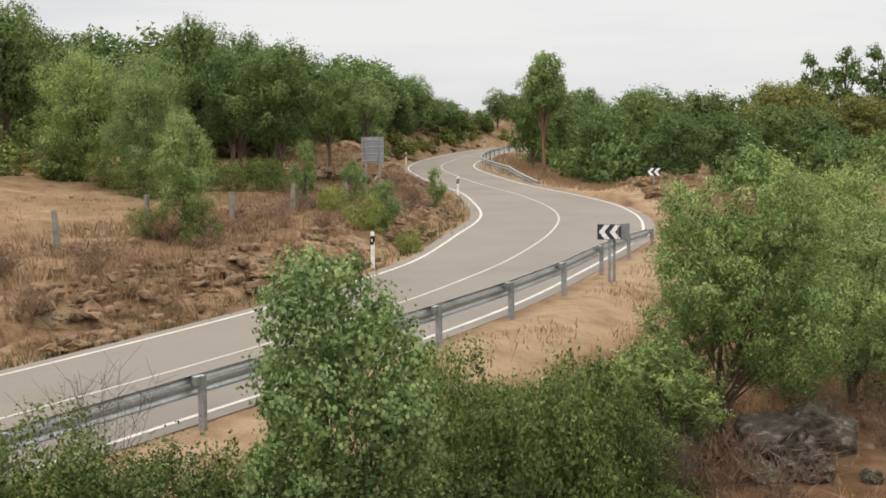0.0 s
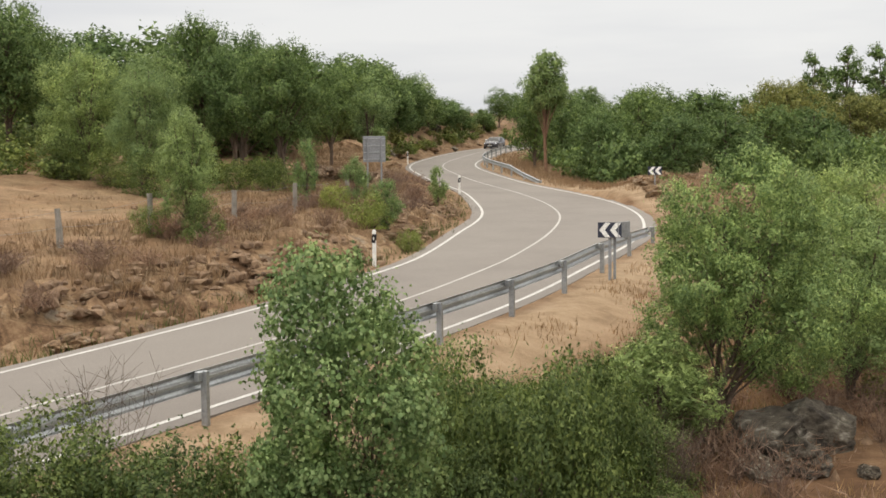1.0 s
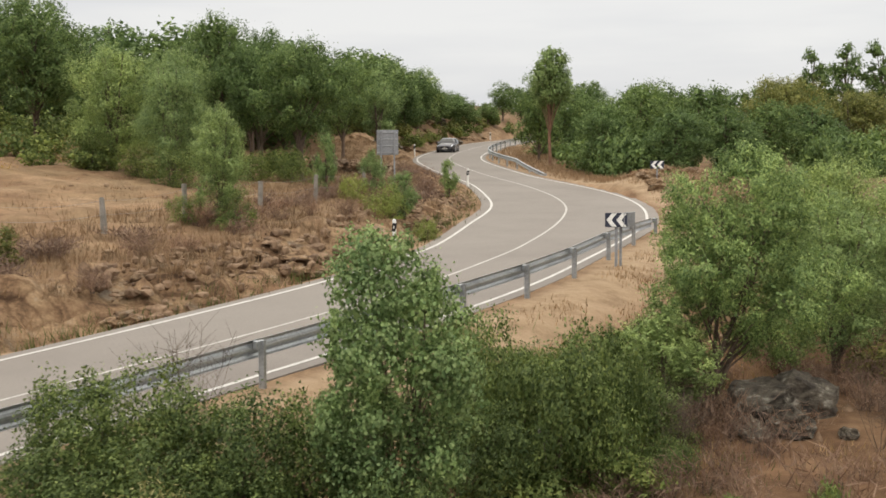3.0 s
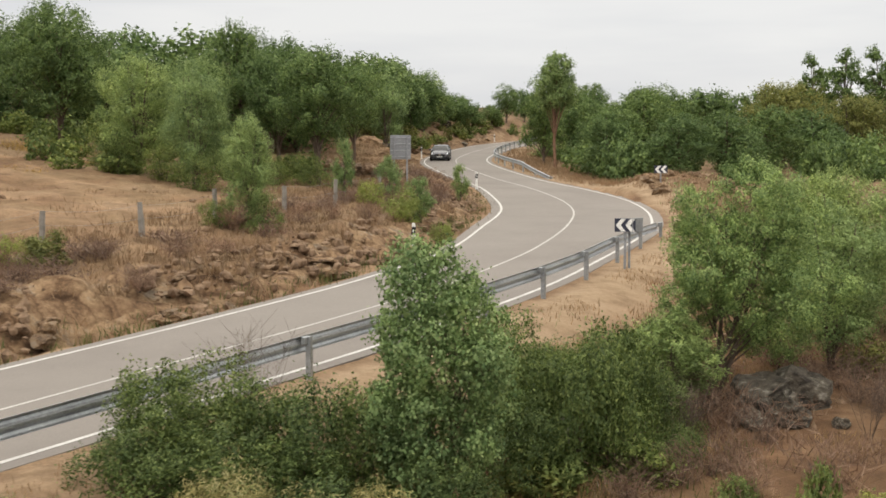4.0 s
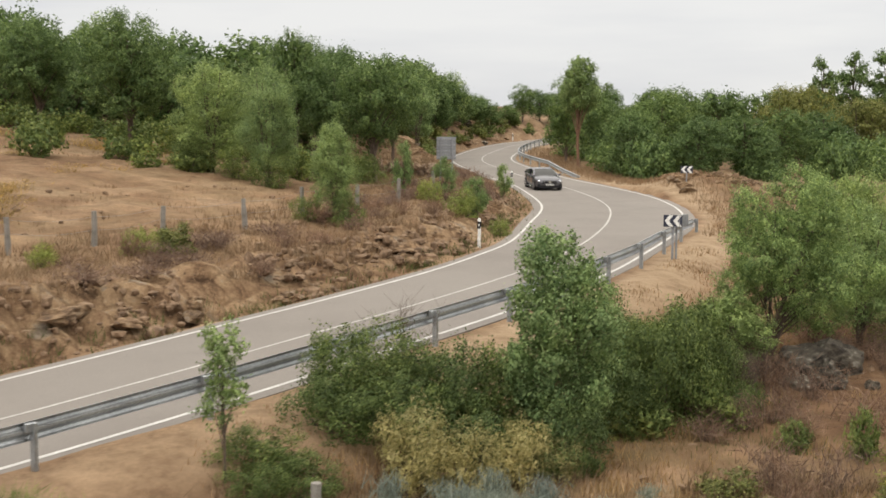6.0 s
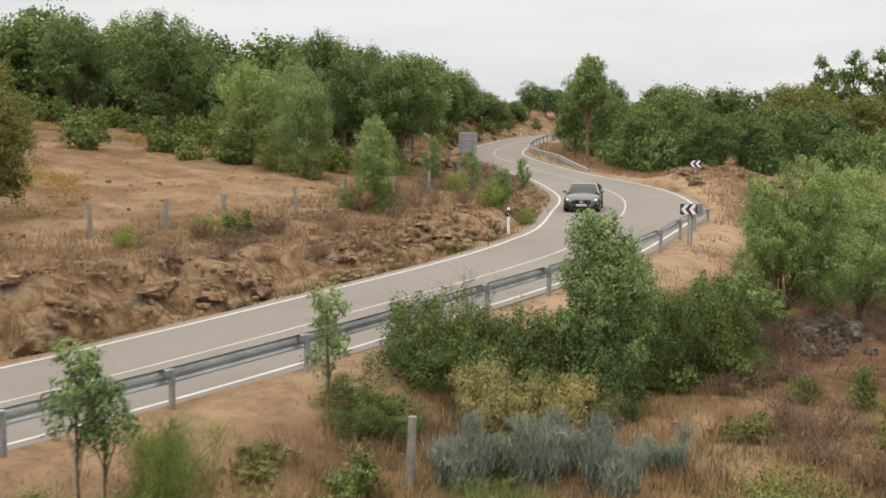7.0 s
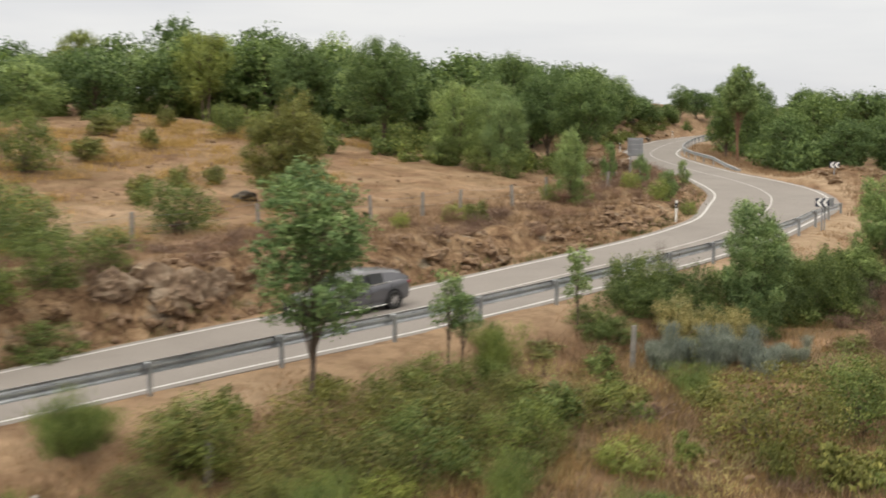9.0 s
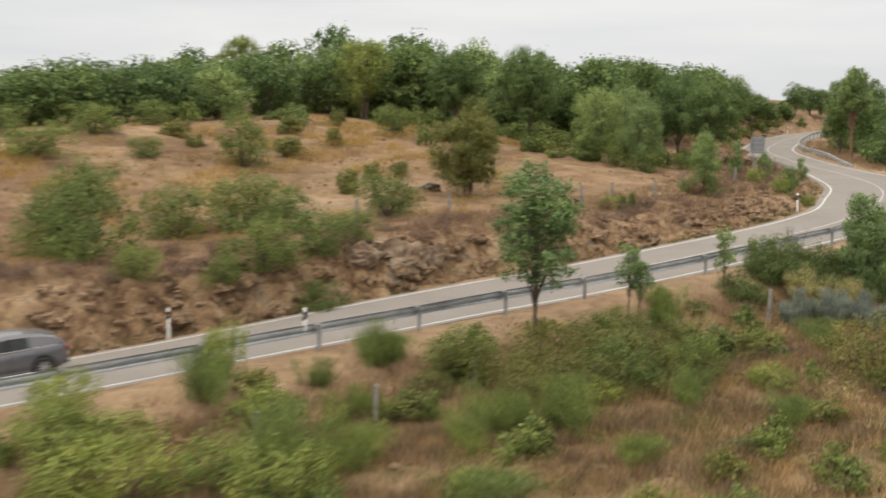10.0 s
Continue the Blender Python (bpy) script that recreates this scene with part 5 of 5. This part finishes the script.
# shrubs
green = [make_bush("shrub", "rounded green shrub on the dry slope", 201 + i, 2.0, 2.2, 13, 6500, 0.062, 0.5, LEAF_BROOM, loose=0.07) for i in range(4)]
dark = [make_bush("bramble_bush", "dense dark green bramble bush below the barrier", 211 + i, 1.8, 2.4, 17, 11000, 0.05, 0.72, LEAF_BRAMBLE, loose=0.06) for i in range(3)]
olive = [make_bush("shrub", "small dark olive shrub on the field", 221 + i, 1.3, 1.4, 9, 2600, 0.085, 0.55, LEAF_HOLM) for i in range(2)]
broom = [make_broom("broom_bush", "green broom bush with thin upright shoots", 231 + i, 1.4, 1.6, 4600, 0.045, LEAF_BROOM, reach=0.17) for i in range(3)]
blue = [make_broom("broom_bush", "blue-grey broom bush with upright shoots", 241 + i, 1.2, 1.3, 4600, 0.06, LEAF_BLUE, 0.30, 7, 0.2) for i in range(2)]
straw = [make_bush("dry_bush", "pale yellow-green dry bush", 251 + i, 1.1, 1.3, 12, 8000, 0.06, 0.22, LEAF_STRAW, loose=0.3) for i in range(2)]
heath = [make_broom("heath_bush", "low dry brown heath bush on the bank", 261 + i, 0.8, 1.3, 400, 0.11, LEAF_HEATH, 0.9) for i in range(3)]
yel = [make_bush("shrub", "yellow-green shrub on the dry slope", 271 + i, 1.0, 1.4, 12, 4200, 0.055, 0.42, LEAF_YELLOW) for i in range(2)]

deal(green, 2.0, 2.2, [(x, y, h * 1.12, w * 1.12) if y < 21 else (x, y, h, w) for x, y, h, w in FIELD_GREEN], "green shrubs of the slope")
deal(olive, 1.3, 1.4, FIELD_OLIVE, "olive shrubs of the field")
deal(dark, 1.8, 2.4, [(x, y, h * (0.92 if x < -2.9 and y > 11 else 1.0), w) for x, y, h, w in BRAMBLES if y > 6.5], "brambles below the barrier")
scrub = [make_bush("shrub", "yellowish green scrub bush below the barrier", 215 + i, 1.8, 2.4, 14, 6200, 0.058, 0.5, LEAF_SCRUB if i else LEAF_BROOM, loose=0.07) for i in range(3)]
deal(scrub, 1.8, 2.4, [(x, y, h, w) for x, y, h, w in BRAMBLES if y <= 6.5], "scrub below the barrier")
deal(broom, 1.4, 1.6, BROOMS, "green broom bushes")
deal(blue, 1.2, 1.3, [(x, y, h * 1.15, w) for x, y, h, w in BLUES], "blue-grey broom bushes")
deal(straw, 1.1, 1.3, STRAWS, "pale dry bushes")
deal(yel, 1.0, 1.4, [(x, y, h * (0.75 if y < -9 else 1.0), w) for x, y, h, w in YELLOWS], "yellow-green shrubs")


rr0 = random.Random(17)


def scatter(seed, n, keep, xr, yr):
    """Random spots in a stretch of land for which keep(distance from the road's edge, side, x, y) holds."""
    rng = np.random.default_rng(seed)
    x, y = rng.uniform(*xr, n * 6), rng.uniform(*yr, n * 6)
    z, a, s = lay(x, y)
    ok = keep(a, s, x, y)
    return x[ok][:n], y[ok][:n], z[ok][:n]


ux, uy, _ = scatter(14, 60, lambda a, s, x, y: (s > 0) & (a > 9) & (y > 52 + 0.10 * x) & (y < 84), (-70, -4), (40, 84))
wu = random.Random(77)
for (ax, ay), (bx, by) in zip(WOOD_EDGE[:7], WOOD_EDGE[1:]):
    cuts = [(j + wu.random()) / 9 for j in range(9)]
    ux = np.append(ux, [ax + (bx - ax) * t + wu.uniform(-2, 1) for t in cuts])
    uy = np.append(uy, [ay + (by - ay) * t - wu.uniform(0.5, 3.5) for t in cuts])
deal([make_bush("thicket", "dark green undergrowth at the wood's edge", 301 + i, 1.6, 2.4, 7, 700, 0.17, 0.75, LEAF_BROOM) for i in range(3)], 1.6, 2.4,
     [(x, y, rr0.uniform(0.9, 2.2), rr0.uniform(1.6, 3.2)) for x, y in zip(ux, uy)], "undergrowth of the wood's edge")
ux, uy, _ = scatter(15, 150, lambda a, s, x, y: (s > 0) & (a > 1.6) & (a < 12), (-12, 12), (92, 165))
deal([make_bush("shrub", "green shrub on the far bank", 311 + i, 1.3, 1.8, 7, 600, 0.15, 0.7, LEAF_HOLM if i else LEAF_BROOM) for i in range(2)], 1.3, 1.8,
     [(x, y, rr0.uniform(0.5, 1.9), rr0.uniform(1.2, 2.8)) for x, y in zip(ux, uy)], "shrubs of the far bank")
ux, uy, _ = scatter(19, 120, lambda a, s, x, y: (s < 0) & (a > 3.4) & (a < 20), (1, 14), (8, 24))
deal([make_broom("dry_bush", "dead brown twiggy bush on reddish soil", 351 + i, 0.9, 1.2, 330, 0.06, LEAF_HEATH, 0.9) for i in range(2)], 0.9, 1.2,
     [(x, y, rr0.uniform(0.4, 1.1), rr0.uniform(0.8, 1.6)) for x, y in zip(ux, uy)], "twiggy bushes below the road")
ux, uy, _ = scatter(27, 40, lambda a, s, x, y: (s < 0) & (a > 3.6) & (a < 20), (0, 15), (9, 27))
clear = [not (4.2 < x < 8.0 and 15 < y < 24) for x, y in zip(ux, uy)]
ux, uy = ux[clear], uy[clear]
deal([make_bush("shrub", "dull green undergrowth on reddish soil", 371 + i, 1.0, 1.3, 8, 1700, 0.08, 0.5, LEAF_HOLM if i else LEAF_BROOM) for i in range(2)], 1.0, 1.3,
     [(x, y, rr0.uniform(0.5, 1.3), rr0.uniform(0.8, 1.7)) for x, y in zip(ux, uy)], "undergrowth below the bend")
ux, uy, _ = scatter(20, 150, lambda a, s, x, y: (s < 0) & (a > 3.2) & (a < 24), (-26, 8), (-24, 9))
deal([make_broom("grass_clump", "clump of tall half-dry weeds on the lower slope", 361 + i, 0.6, 1.2, 230, 0.09, (LEAF_TAN, LEAF_SCRUB, LEAF_STRAW)[i], 0.9) for i in range(3)], 0.6, 1.2,
     [(x, y, rr0.uniform(0.3, 0.75), rr0.uniform(0.8, 2.0)) for x, y in zip(ux, uy)], "tall weed clumps of the lower slope")
ux, uy, _ = scatter(16, 70, lambda a, s, x, y: (s < 0) & (a > 2.2) & (a < 19) & (x < 1.5 - 0.3 * y), (-26, 6), (-22, 9))
deal([make_bush("shrub", "green shrub in the scrub below the road", 321 + i, 1.0, 1.3, 8, 1700, 0.08, 0.55, LEAF_BROOM) for i in range(3)]
     + [make_bush("shrub", "dull green thorny shrub below the road", 331 + i, 1.0, 1.3, 8, 1700, 0.075, 0.6, LEAF_HOLM) for i in range(2)], 1.0, 1.3,
     [(x, y, rr0.uniform(0.35, 1.15), rr0.uniform(0.7, 1.9)) for x, y in zip(ux, uy)], "shrubs of the lower slope")
ux, uy, _ = scatter(18, 84, lambda a, s, x, y: (s < 0) & (a > 4.8) & (a < 34) & ((x - 7.9) ** 2 + (y - 94) ** 2 > 16), (7, 44), (78, 128))
deal([make_bush("thicket", "dark green thicket under the trees by the bend", 341 + i, 2.2, 3.2, 8, 1100, 0.19, 0.8, LEAF_OAK) for i in range(3)], 2.2, 3.2,
     [(x, y, rr0.uniform(1.6, 3.4), rr0.uniform(2.6, 4.4)) for x, y in zip(ux, uy)], "thicket by the bend")
hx, hy, _ = scatter(3, 170, lambda a, s, x, y: (s > 0) & (a > 2.2) & (a < 6.2) & (y < 70), (-40, 4), (-6, 70))
rr = random.Random(9)
deal(heath, 0.8, 1.3, [(x, y, rr.uniform(0.4, 0.85), rr.uniform(0.8, 1.7)) for x, y in zip(hx, hy)], "heath bushes of the bank")
hx, hy, _ = scatter(4, 80, lambda a, s, x, y: (s < 0) & (a > 3.0) & (a < 26) & ((y < 16) | (x > 8)), (-32, 22), (-34, 60))
deal([make_broom("heath_bush", "low dry brown bush below the road", 281 + i, 0.7, 1.2, 420, 0.11, LEAF_HEATH, 0.9) for i in range(2)], 0.7, 1.2,
     [(x, y, rr.uniform(0.3, 0.7), rr.uniform(0.7, 1.5)) for x, y in zip(hx, hy)], "dry bushes below the road")
hx, hy, _ = scatter(6, 150, lambda a, s, x, y: (s > 0) & (a > 8) & (a < 40) & (x < -18), (-75, -12), (4, 66))
deal([make_broom("grass_clump", "yellow-brown clump of dry weeds on the field", 291 + i, 0.6, 1.2, 240, 0.1, LEAF_OCHRE, 0.9) for i in range(2)], 0.6, 1.2,
     [(x, y, rr.uniform(0.3, 0.7), rr.uniform(0.8, 2.6)) for x, y in zip(hx, hy)], "dry weed clumps of the field")


def grass(name, label, seed, n, keep, xr, yr, h, mat, blades=7, spread=0.16):
    """Countless thin blades in tufts, as one object."""
    rng = np.random.default_rng(seed)
    x, y, z = scatter(seed, n, keep, xr, yr)
    m = len(x) * blades
    x, y, z = np.repeat(x, blades), np.repeat(y, blades), np.repeat(z, blades)
    hh = h * rng.uniform(0.45, 1.3, m)
    x, y = x + rng.normal(0, spread, m), y + rng.normal(0, spread, m)
    lean = rng.normal(0, 0.38, (m, 2)) * hh[:, None]
    an = rng.uniform(0, 2 * np.pi, m)
    wx, wy = np.cos(an) * 0.014, np.sin(an) * 0.014
    v = np.empty((m, 3, 3))
    v[:, 0] = np.stack([x - wx, y - wy, z - 0.06], 1)
    v[:, 1] = np.stack([x + wx, y + wy, z - 0.06], 1)
    v[:, 2] = np.stack([x + lean[:, 0], y + lean[:, 1], z + hh], 1)
    me = bpy.data.meshes.new(name)
    me.vertices.add(3 * m)
    me.vertices.foreach_set("co", v.reshape(-1))
    me.loops.add(3 * m)
    me.loops.foreach_set("vertex_index", np.arange(3 * m, dtype=np.int32))
    me.polygons.add(m)
    me.polygons.foreach_set("loop_start", np.arange(0, 3 * m, 3, dtype=np.int32))
    me.materials.append(mat)
    me.update(calc_edges=True)
    return tagged(new(name, me), label, "grass", kind="stuff")


grass("dry_grass", "dry straw-coloured grass on the bank and field", 21, 9000, lambda a, s, x, y: (s > 0) & (a > 2.0) & (a < 9) & ((a > 3.2) | (np.sin(x * 1.3) + np.sin(y * 1.1) > 0.2)), (-45, 6), (-14, 110), 0.28, GRASS_DRY)
grass("dry_grass", "short dry grass of the sloping field", 22, 8000, lambda a, s, x, y: (s > 0) & (a > 7) & (a < 60), (-80, 0), (-8, 82), 0.13, GRASS_DRY, 7, 0.22)
grass("dry_grass", "tall dry grass below the road", 23, 17000, lambda a, s, x, y: (s < 0) & (a > 2.6) & (a < 30) & ((x < 1.5) | (y < 6) | (np.sin(x * 2.3) + np.sin(y * 1.9) > 1.0)) & ((a > 4.5) | (np.sin(x * 2.1) + np.sin(y * 1.7) > 0.3)), (-36, 22), (-32, 50), 0.22, GRASS_SCRUB)
grass("dry_grass", "pale dry grass on the outside of the bend", 24, 2500, lambda a, s, x, y: (s < 0) & (a > 0.7) & (a < 6), (0, 26), (40, 125), 0.35, GRASS_DRY)
grass("dry_grass", "short trodden dry grass on the outer verge", 26, 9000, lambda a, s, x, y: (s < 0) & (a > 0.9) & (a < 7) & (y < 46) & ((a > 2.2) | (np.sin(x * 1.7) + np.sin(y * 1.3) > 0.2)), (-40, 12), (-34, 46), 0.13, GRASS_DRY, 6, 0.2)
grass("dry_grass", "yellow dry grass growing in the cut bank", 28, 2400, lambda a, s, x, y: (s > 0) & (a > 0.4) & (a < 3.6) & (np.sin(x * 0.8 + 1) + np.sin(y * 0.9) > 0.45), (-40, 5), (-16, 72), 0.34, GRASS_DRY, 8, 0.13)
grass("dry_grass", "tall straw-coloured weeds in front of the scrub", 29, 4200, lambda a, s, x, y: (s < 0) & (a > 2.5) & (a < 16) & (np.sin(x * 1.9 + y) + np.sin(y * 1.5 - x) > -0.5), (-24, 4), (-18, 12), 0.36, GRASS_DRY, 8, 0.15)
grass("ochre_weeds", "golden dry weeds in clumps on the sloping field", 33, 420, lambda a, s, x, y: (s > 0) & (a > 8) & (a < 44) & (x < -20) & (np.sin(x * 0.33) + np.sin(y * 0.27 + x * 0.1) > -0.2), (-80, -12), (2, 66), 0.40, LEAF_OCHRE, 60, 0.45)
grass("ochre_weeds", "tan dry weeds in clumps on the lower slope", 34, 520, lambda a, s, x, y: (s < 0) & (a > 3.2) & (a < 26), (-30, 4), (-26, 9), 0.34, LEAF_TAN, 55, 0.30)
grass("green_weeds", "scattered green weeds at the road's edge and in the scrub", 25, 4500, lambda a, s, x, y: ((s > 0) & (a > 0.1) & (a < 1.3)) | ((s < 0) & (a > 4.0) & (a < 24) & (np.sin(x * 0.7) + np.sin(y * 0.9) > 0.2)), (-40, 20), (-30, 70), 0.22, GRASS_GREEN)


def dead_bush(x, y, h, seed):
    """A leafless shrub of thin forking twigs."""
    rng = random.Random(seed)
    vs, fs = [], []
    for k in range(12):
        a = rng.uniform(0, 6.28)
        tip = Vector((math.cos(a) * h * rng.uniform(0.1, 0.45), math.sin(a) * h * rng.uniform(0.1, 0.45), h * rng.uniform(0.7, 1.0)))
        limb(vs, fs, (0, 0, -0.1), tip, 0.006, 0.002, 4, Vector((rng.uniform(-0.1, 0.1), rng.uniform(-0.1, 0.1), 0)))
        for j in range(14):
            p = tip * rng.uniform(0.35, 0.95)
            q = p + Vector((rng.uniform(-1, 1), rng.uniform(-1, 1), rng.uniform(0.2, 1.0))) * h * 0.16
            limb(vs, fs, p, q, 0.003, 0.0015, 3)
    ob = new("dead_bush", mesh_of("dead_bush", vs, fs, BARK, True))
    ob.location = (x, y, ground_at(x, y))
    return tagged(ob, "leafless grey-brown dead bush of thin twigs", "bush", "dead bushes")


for k, (x, y, h) in enumerate(((-4.3, 14.3, 2.0), (8.0, 16.6, 1.9), (9.2, 17.4, 1.6), (7.4, 14.0, 1.5), (2.9, 17.0, 1.5), (3.6, 19.2, 1.4), (2.6, 17.9, 1.4), (3.3, 17.6, 1.2), (6.6, 17.9, 1.5))):
    dead_bush(x, y, h, 400 + k)

# ---- rocks ----


def rock_mesh(seed, mat, cuts=3, rug=0.05):
    """A broken stone with flat faces and worn corners."""
    bm = bmesh.new()
    bmesh.ops.create_icosphere(bm, subdivisions=cuts, radius=0.5)
    rng = random.Random(seed)
    planes = [(Vector((rng.uniform(-1, 1), rng.uniform(-1, 1), rng.uniform(-1, 1))).normalized(), rng.uniform(0.20, 0.40)) for _ in range(13)]
    for v in bm.verts:
        for n, d in planes:
            k = v.co.dot(n) - d
            if k > 0:
                v.co -= n * k
        v.co += v.co.normalized() * rug * (noise.fractal(v.co * 5 + Vector((seed, 0, 0)), 1.0, 2.0, 3) - (rug > 0.05) * 1.2 * abs(noise.noise(Vector((v.co.x * 4, v.co.y * 4, v.co.z * 11)) + Vector((seed, 5, 0)))))
    me = bpy.data.meshes.new("rock")
    bm.to_mesh(me)
    bm.free()
    me.materials.append(mat)
    return me


brown = [rock_mesh(300 + i, ROCK, 3, 0.10) for i in range(6)]
grey = [rock_mesh(320 + i, ROCK_GREY, 4, 0.07) for i in range(4)]
face = [rock_mesh(340 + i, ROCK_FACE, 4, 0.08) for i in range(4)]


def rock(me, x, y, sx, sy, sz, turn, label, group="", up=0.0, tip=0):
    ob = new("rock", me)
    ob.matrix_basis = pose(x, y, ground_at(x, y) + up, tip, tip * 0.6, turn) @ Matrix.Diagonal((sx, sy, sz, 1))
    return tagged(ob, label, "rock", group)


rx, ry, _ = scatter(31, 300, lambda a, s, x, y: (s > 0) & (a > 0.55) & (a < 2.6) & (y < 62) & ((a < 1.9) | (np.sin(x * 1.7 + y) > 0)), (-34, 4), (-8, 62))
for i, (x, y) in enumerate(zip(rx, ry)):
    k = rr.uniform(0.35, 1.0) * (1.3 if y < 24 else 0.85)
    rock(brown[i % 6], x, y, k * rr.uniform(1.0, 1.9), k * rr.uniform(0.7, 1.2), k * rr.uniform(0.4, 0.85), math.degrees(math.atan2(8, 6)) + rr.uniform(-40, 40), "broken brown rock in the cut bank", "rocks of the cut bank", -0.04, rr.uniform(-18, 18))
rx, ry, _ = scatter(32, 45, lambda a, s, x, y: (s > 0) & (a > 0.9) & (a < 5.2), (-12, 6), (84, 150))
for i, (x, y) in enumerate(zip(rx, ry)):
    k = rr.uniform(0.8, 2.0)
    rock(brown[i % 6] if i % 3 else grey[i % 4], x, y, k * 1.4, k, k * 0.7, rr.uniform(0, 180), "large rock of the far cut bank", "rocks of the far bank", 0.0, rr.uniform(-20, 20))
for i in range(60):
    x, y = 12.8 + rr.uniform(-3.2, 3.4), 65.0 + rr.uniform(-5, 5)
    k = rr.uniform(0.35, 1.1)
    rock(brown[i % 6], x, y, k * 1.4, k, k * 0.7, rr.uniform(0, 180), "reddish rubble rock heaped beside the bend", "rubble of the mound", 0.05, rr.uniform(-25, 25))
for i, (x, y, k) in enumerate(BOULDERS):
    rock(grey[i % 4], x, y, k * 1.45, k * 1.1, k * 0.85, 37 * i, "dark grey lichen-covered boulder in the scrub", "dark boulders", 0.12 * k, 8 * (i % 3) - 8)
for i, (x, y, k) in enumerate(OUTCROP):
    rock(face[i % 4], x, y, k * 1.5, k * 1.1, k * 1.15, 53 * i, "grey weathered rock outcrop at the top of the bank", "grey outcrop rocks", -0.22 * k, 12 * (i % 4) - 18)
for i in range(34):
    t = i / 33
    rock(face[i % 4], -7.6 + 4.4 * t + rr.uniform(-0.2, 0.2), 61.0 + 0.8 * t + rr.uniform(-0.5, 0.5), rr.uniform(0.6, 1.1), rr.uniform(0.5, 0.8), rr.uniform(0.4, 0.7), rr.uniform(0, 180),
         "grey stone of a tumbled dry-stone wall", "stones of the dry wall", 0.12 + 0.24 * (i % 3))


def rubble(name, label, seed, n, keep, xr, yr, lo, hi, mat):
    """Countless small broken stones, as one object."""
    rng = np.random.default_rng(seed)
    x, y, z = scatter(seed, n, keep, xr, yr)
    bm = bmesh.new()
    bmesh.ops.create_icosphere(bm, subdivisions=1, radius=1.0)
    base = np.array([v.co[:] for v in bm.verts])
    tri = np.array([[v.index for v in f.verts] for f in bm.faces])
    bm.free()
    m, k = len(x), len(base)
    size = lo + (hi - lo) * rng.uniform(0, 1, m) ** 2.2
    v = base[None] * rng.uniform(0.7, 1.25, (m, k, 1))
    v *= (size[:, None] * rng.uniform(0.5, 1.3, (m, 3)))[:, None, :]
    an = rng.uniform(0, 6.28, m)
    c, s = np.cos(an)[:, None], np.sin(an)[:, None]
    v = np.stack([v[..., 0] * c - v[..., 1] * s, v[..., 0] * s + v[..., 1] * c, v[..., 2] * 0.75], -1)
    v += np.stack([x, y, z + 0.02], 1)[:, None, :]
    f = (tri[None] + (np.arange(m) * k)[:, None, None]).reshape(-1, 3)
    return tagged(new(name, mesh_of(name, v.reshape(-1, 3), f.tolist(), mat)), label, "rubble", kind="stuff")


RUBBLE = surf("rubble_stone", [(0.085, 0.052, 0.032), (0.19, 0.122, 0.074), (0.29, 0.20, 0.128)], 2.5, 14.0, 0.95, 0, 0.6, 0.03)
rubble("bank_rubble", "small broken brown stones on the cut bank", 41, 5200, lambda a, s, x, y: (s > 0) & (a > 0.5) & (a < 3.2) & (np.sin(x * 0.9) + np.sin(y * 0.7 + 1) > -0.9), (-36, 5), (-12, 70), 0.04, 0.24, RUBBLE)
rubble("slope_rubble", "scattered grey-brown stones among the scrub", 42, 500, lambda a, s, x, y: (s < 0) & (a > 3) & (a < 26), (-30, 16), (-24, 30), 0.03, 0.22, RUBBLE)

rubble("field_clods", "dark clods and small stones strewn over the dry field", 43, 900, lambda a, s, x, y: (s > 0) & (a > 4) & (a < 45) & (np.sin(x * 0.6) + np.sin(y * 0.5 + x * 0.2) > -0.5), (-60, -2), (2, 62), 0.03, 0.20, RUBBLE)

# ---- what moves ----
CAR_RUNS = [(0.0, 234.0), (0.5, 223.5), (0.8, 217.5), (1.0, 213.6), (1.5, 204.6), (2.0, 197.2), (2.5, 190.6), (3.2, 183.2), (4.0, 174.6), (4.5, 166.8), (5.0, 158.0), (5.5, 148.0),
            (6.2, 133.0), (7.0, 115.8), (7.5, 104.8), (8.0, 93.7), (8.5, 84.0), (9.0, 74.6), (9.5, 64.45), (10.0, 51.9)]


def car_pose(t):
    s = float(np.interp(t, CAR_T, CAR_S))
    lane = 1.38 + 0.62 * float(smv(100, 114, s) * (1 - smv(126, 146, s)))
    x, y, z, h = on_road(s, lane)
    x1, y1, z1, _ = on_road(s - 1.4, lane)
    x2, y2, z2, _ = on_road(s + 1.4, lane)
    slope = math.degrees(math.atan2(z1 - z2, 2.8))
    return pose(x, y, z + 0.004, 0, -slope, math.degrees(math.atan2(y1 - y2, x1 - x2)))


# an even run between the known stretches
CAR_T = np.arange(0, 10.0001, 0.1)
CAR_S = np.interp(CAR_T, [a for a, b in CAR_RUNS], [b for a, b in CAR_RUNS])
for _ in range(12):
    CAR_S[1:-1] = (CAR_S[:-2] + 2 * CAR_S[1:-1] + CAR_S[2:]) / 4


def motions():
    walk(car, [(float(t), car_pose(t)) for t in CAR_T])
    for w in wheels:
        x, y, z = w.location
        rows, an, last = [], 0.0, None
        for k in range(0, 301):
            s = float(np.interp(k / 30, CAR_T, CAR_S))
            if last is not None:
                step = math.degrees((last - s) / 0.325) % 36.0
                an += step
            last = s
            rows.append((k / 30, pose(x, y, z, 0, an, 0)))
        walk(w, rows)


motions()
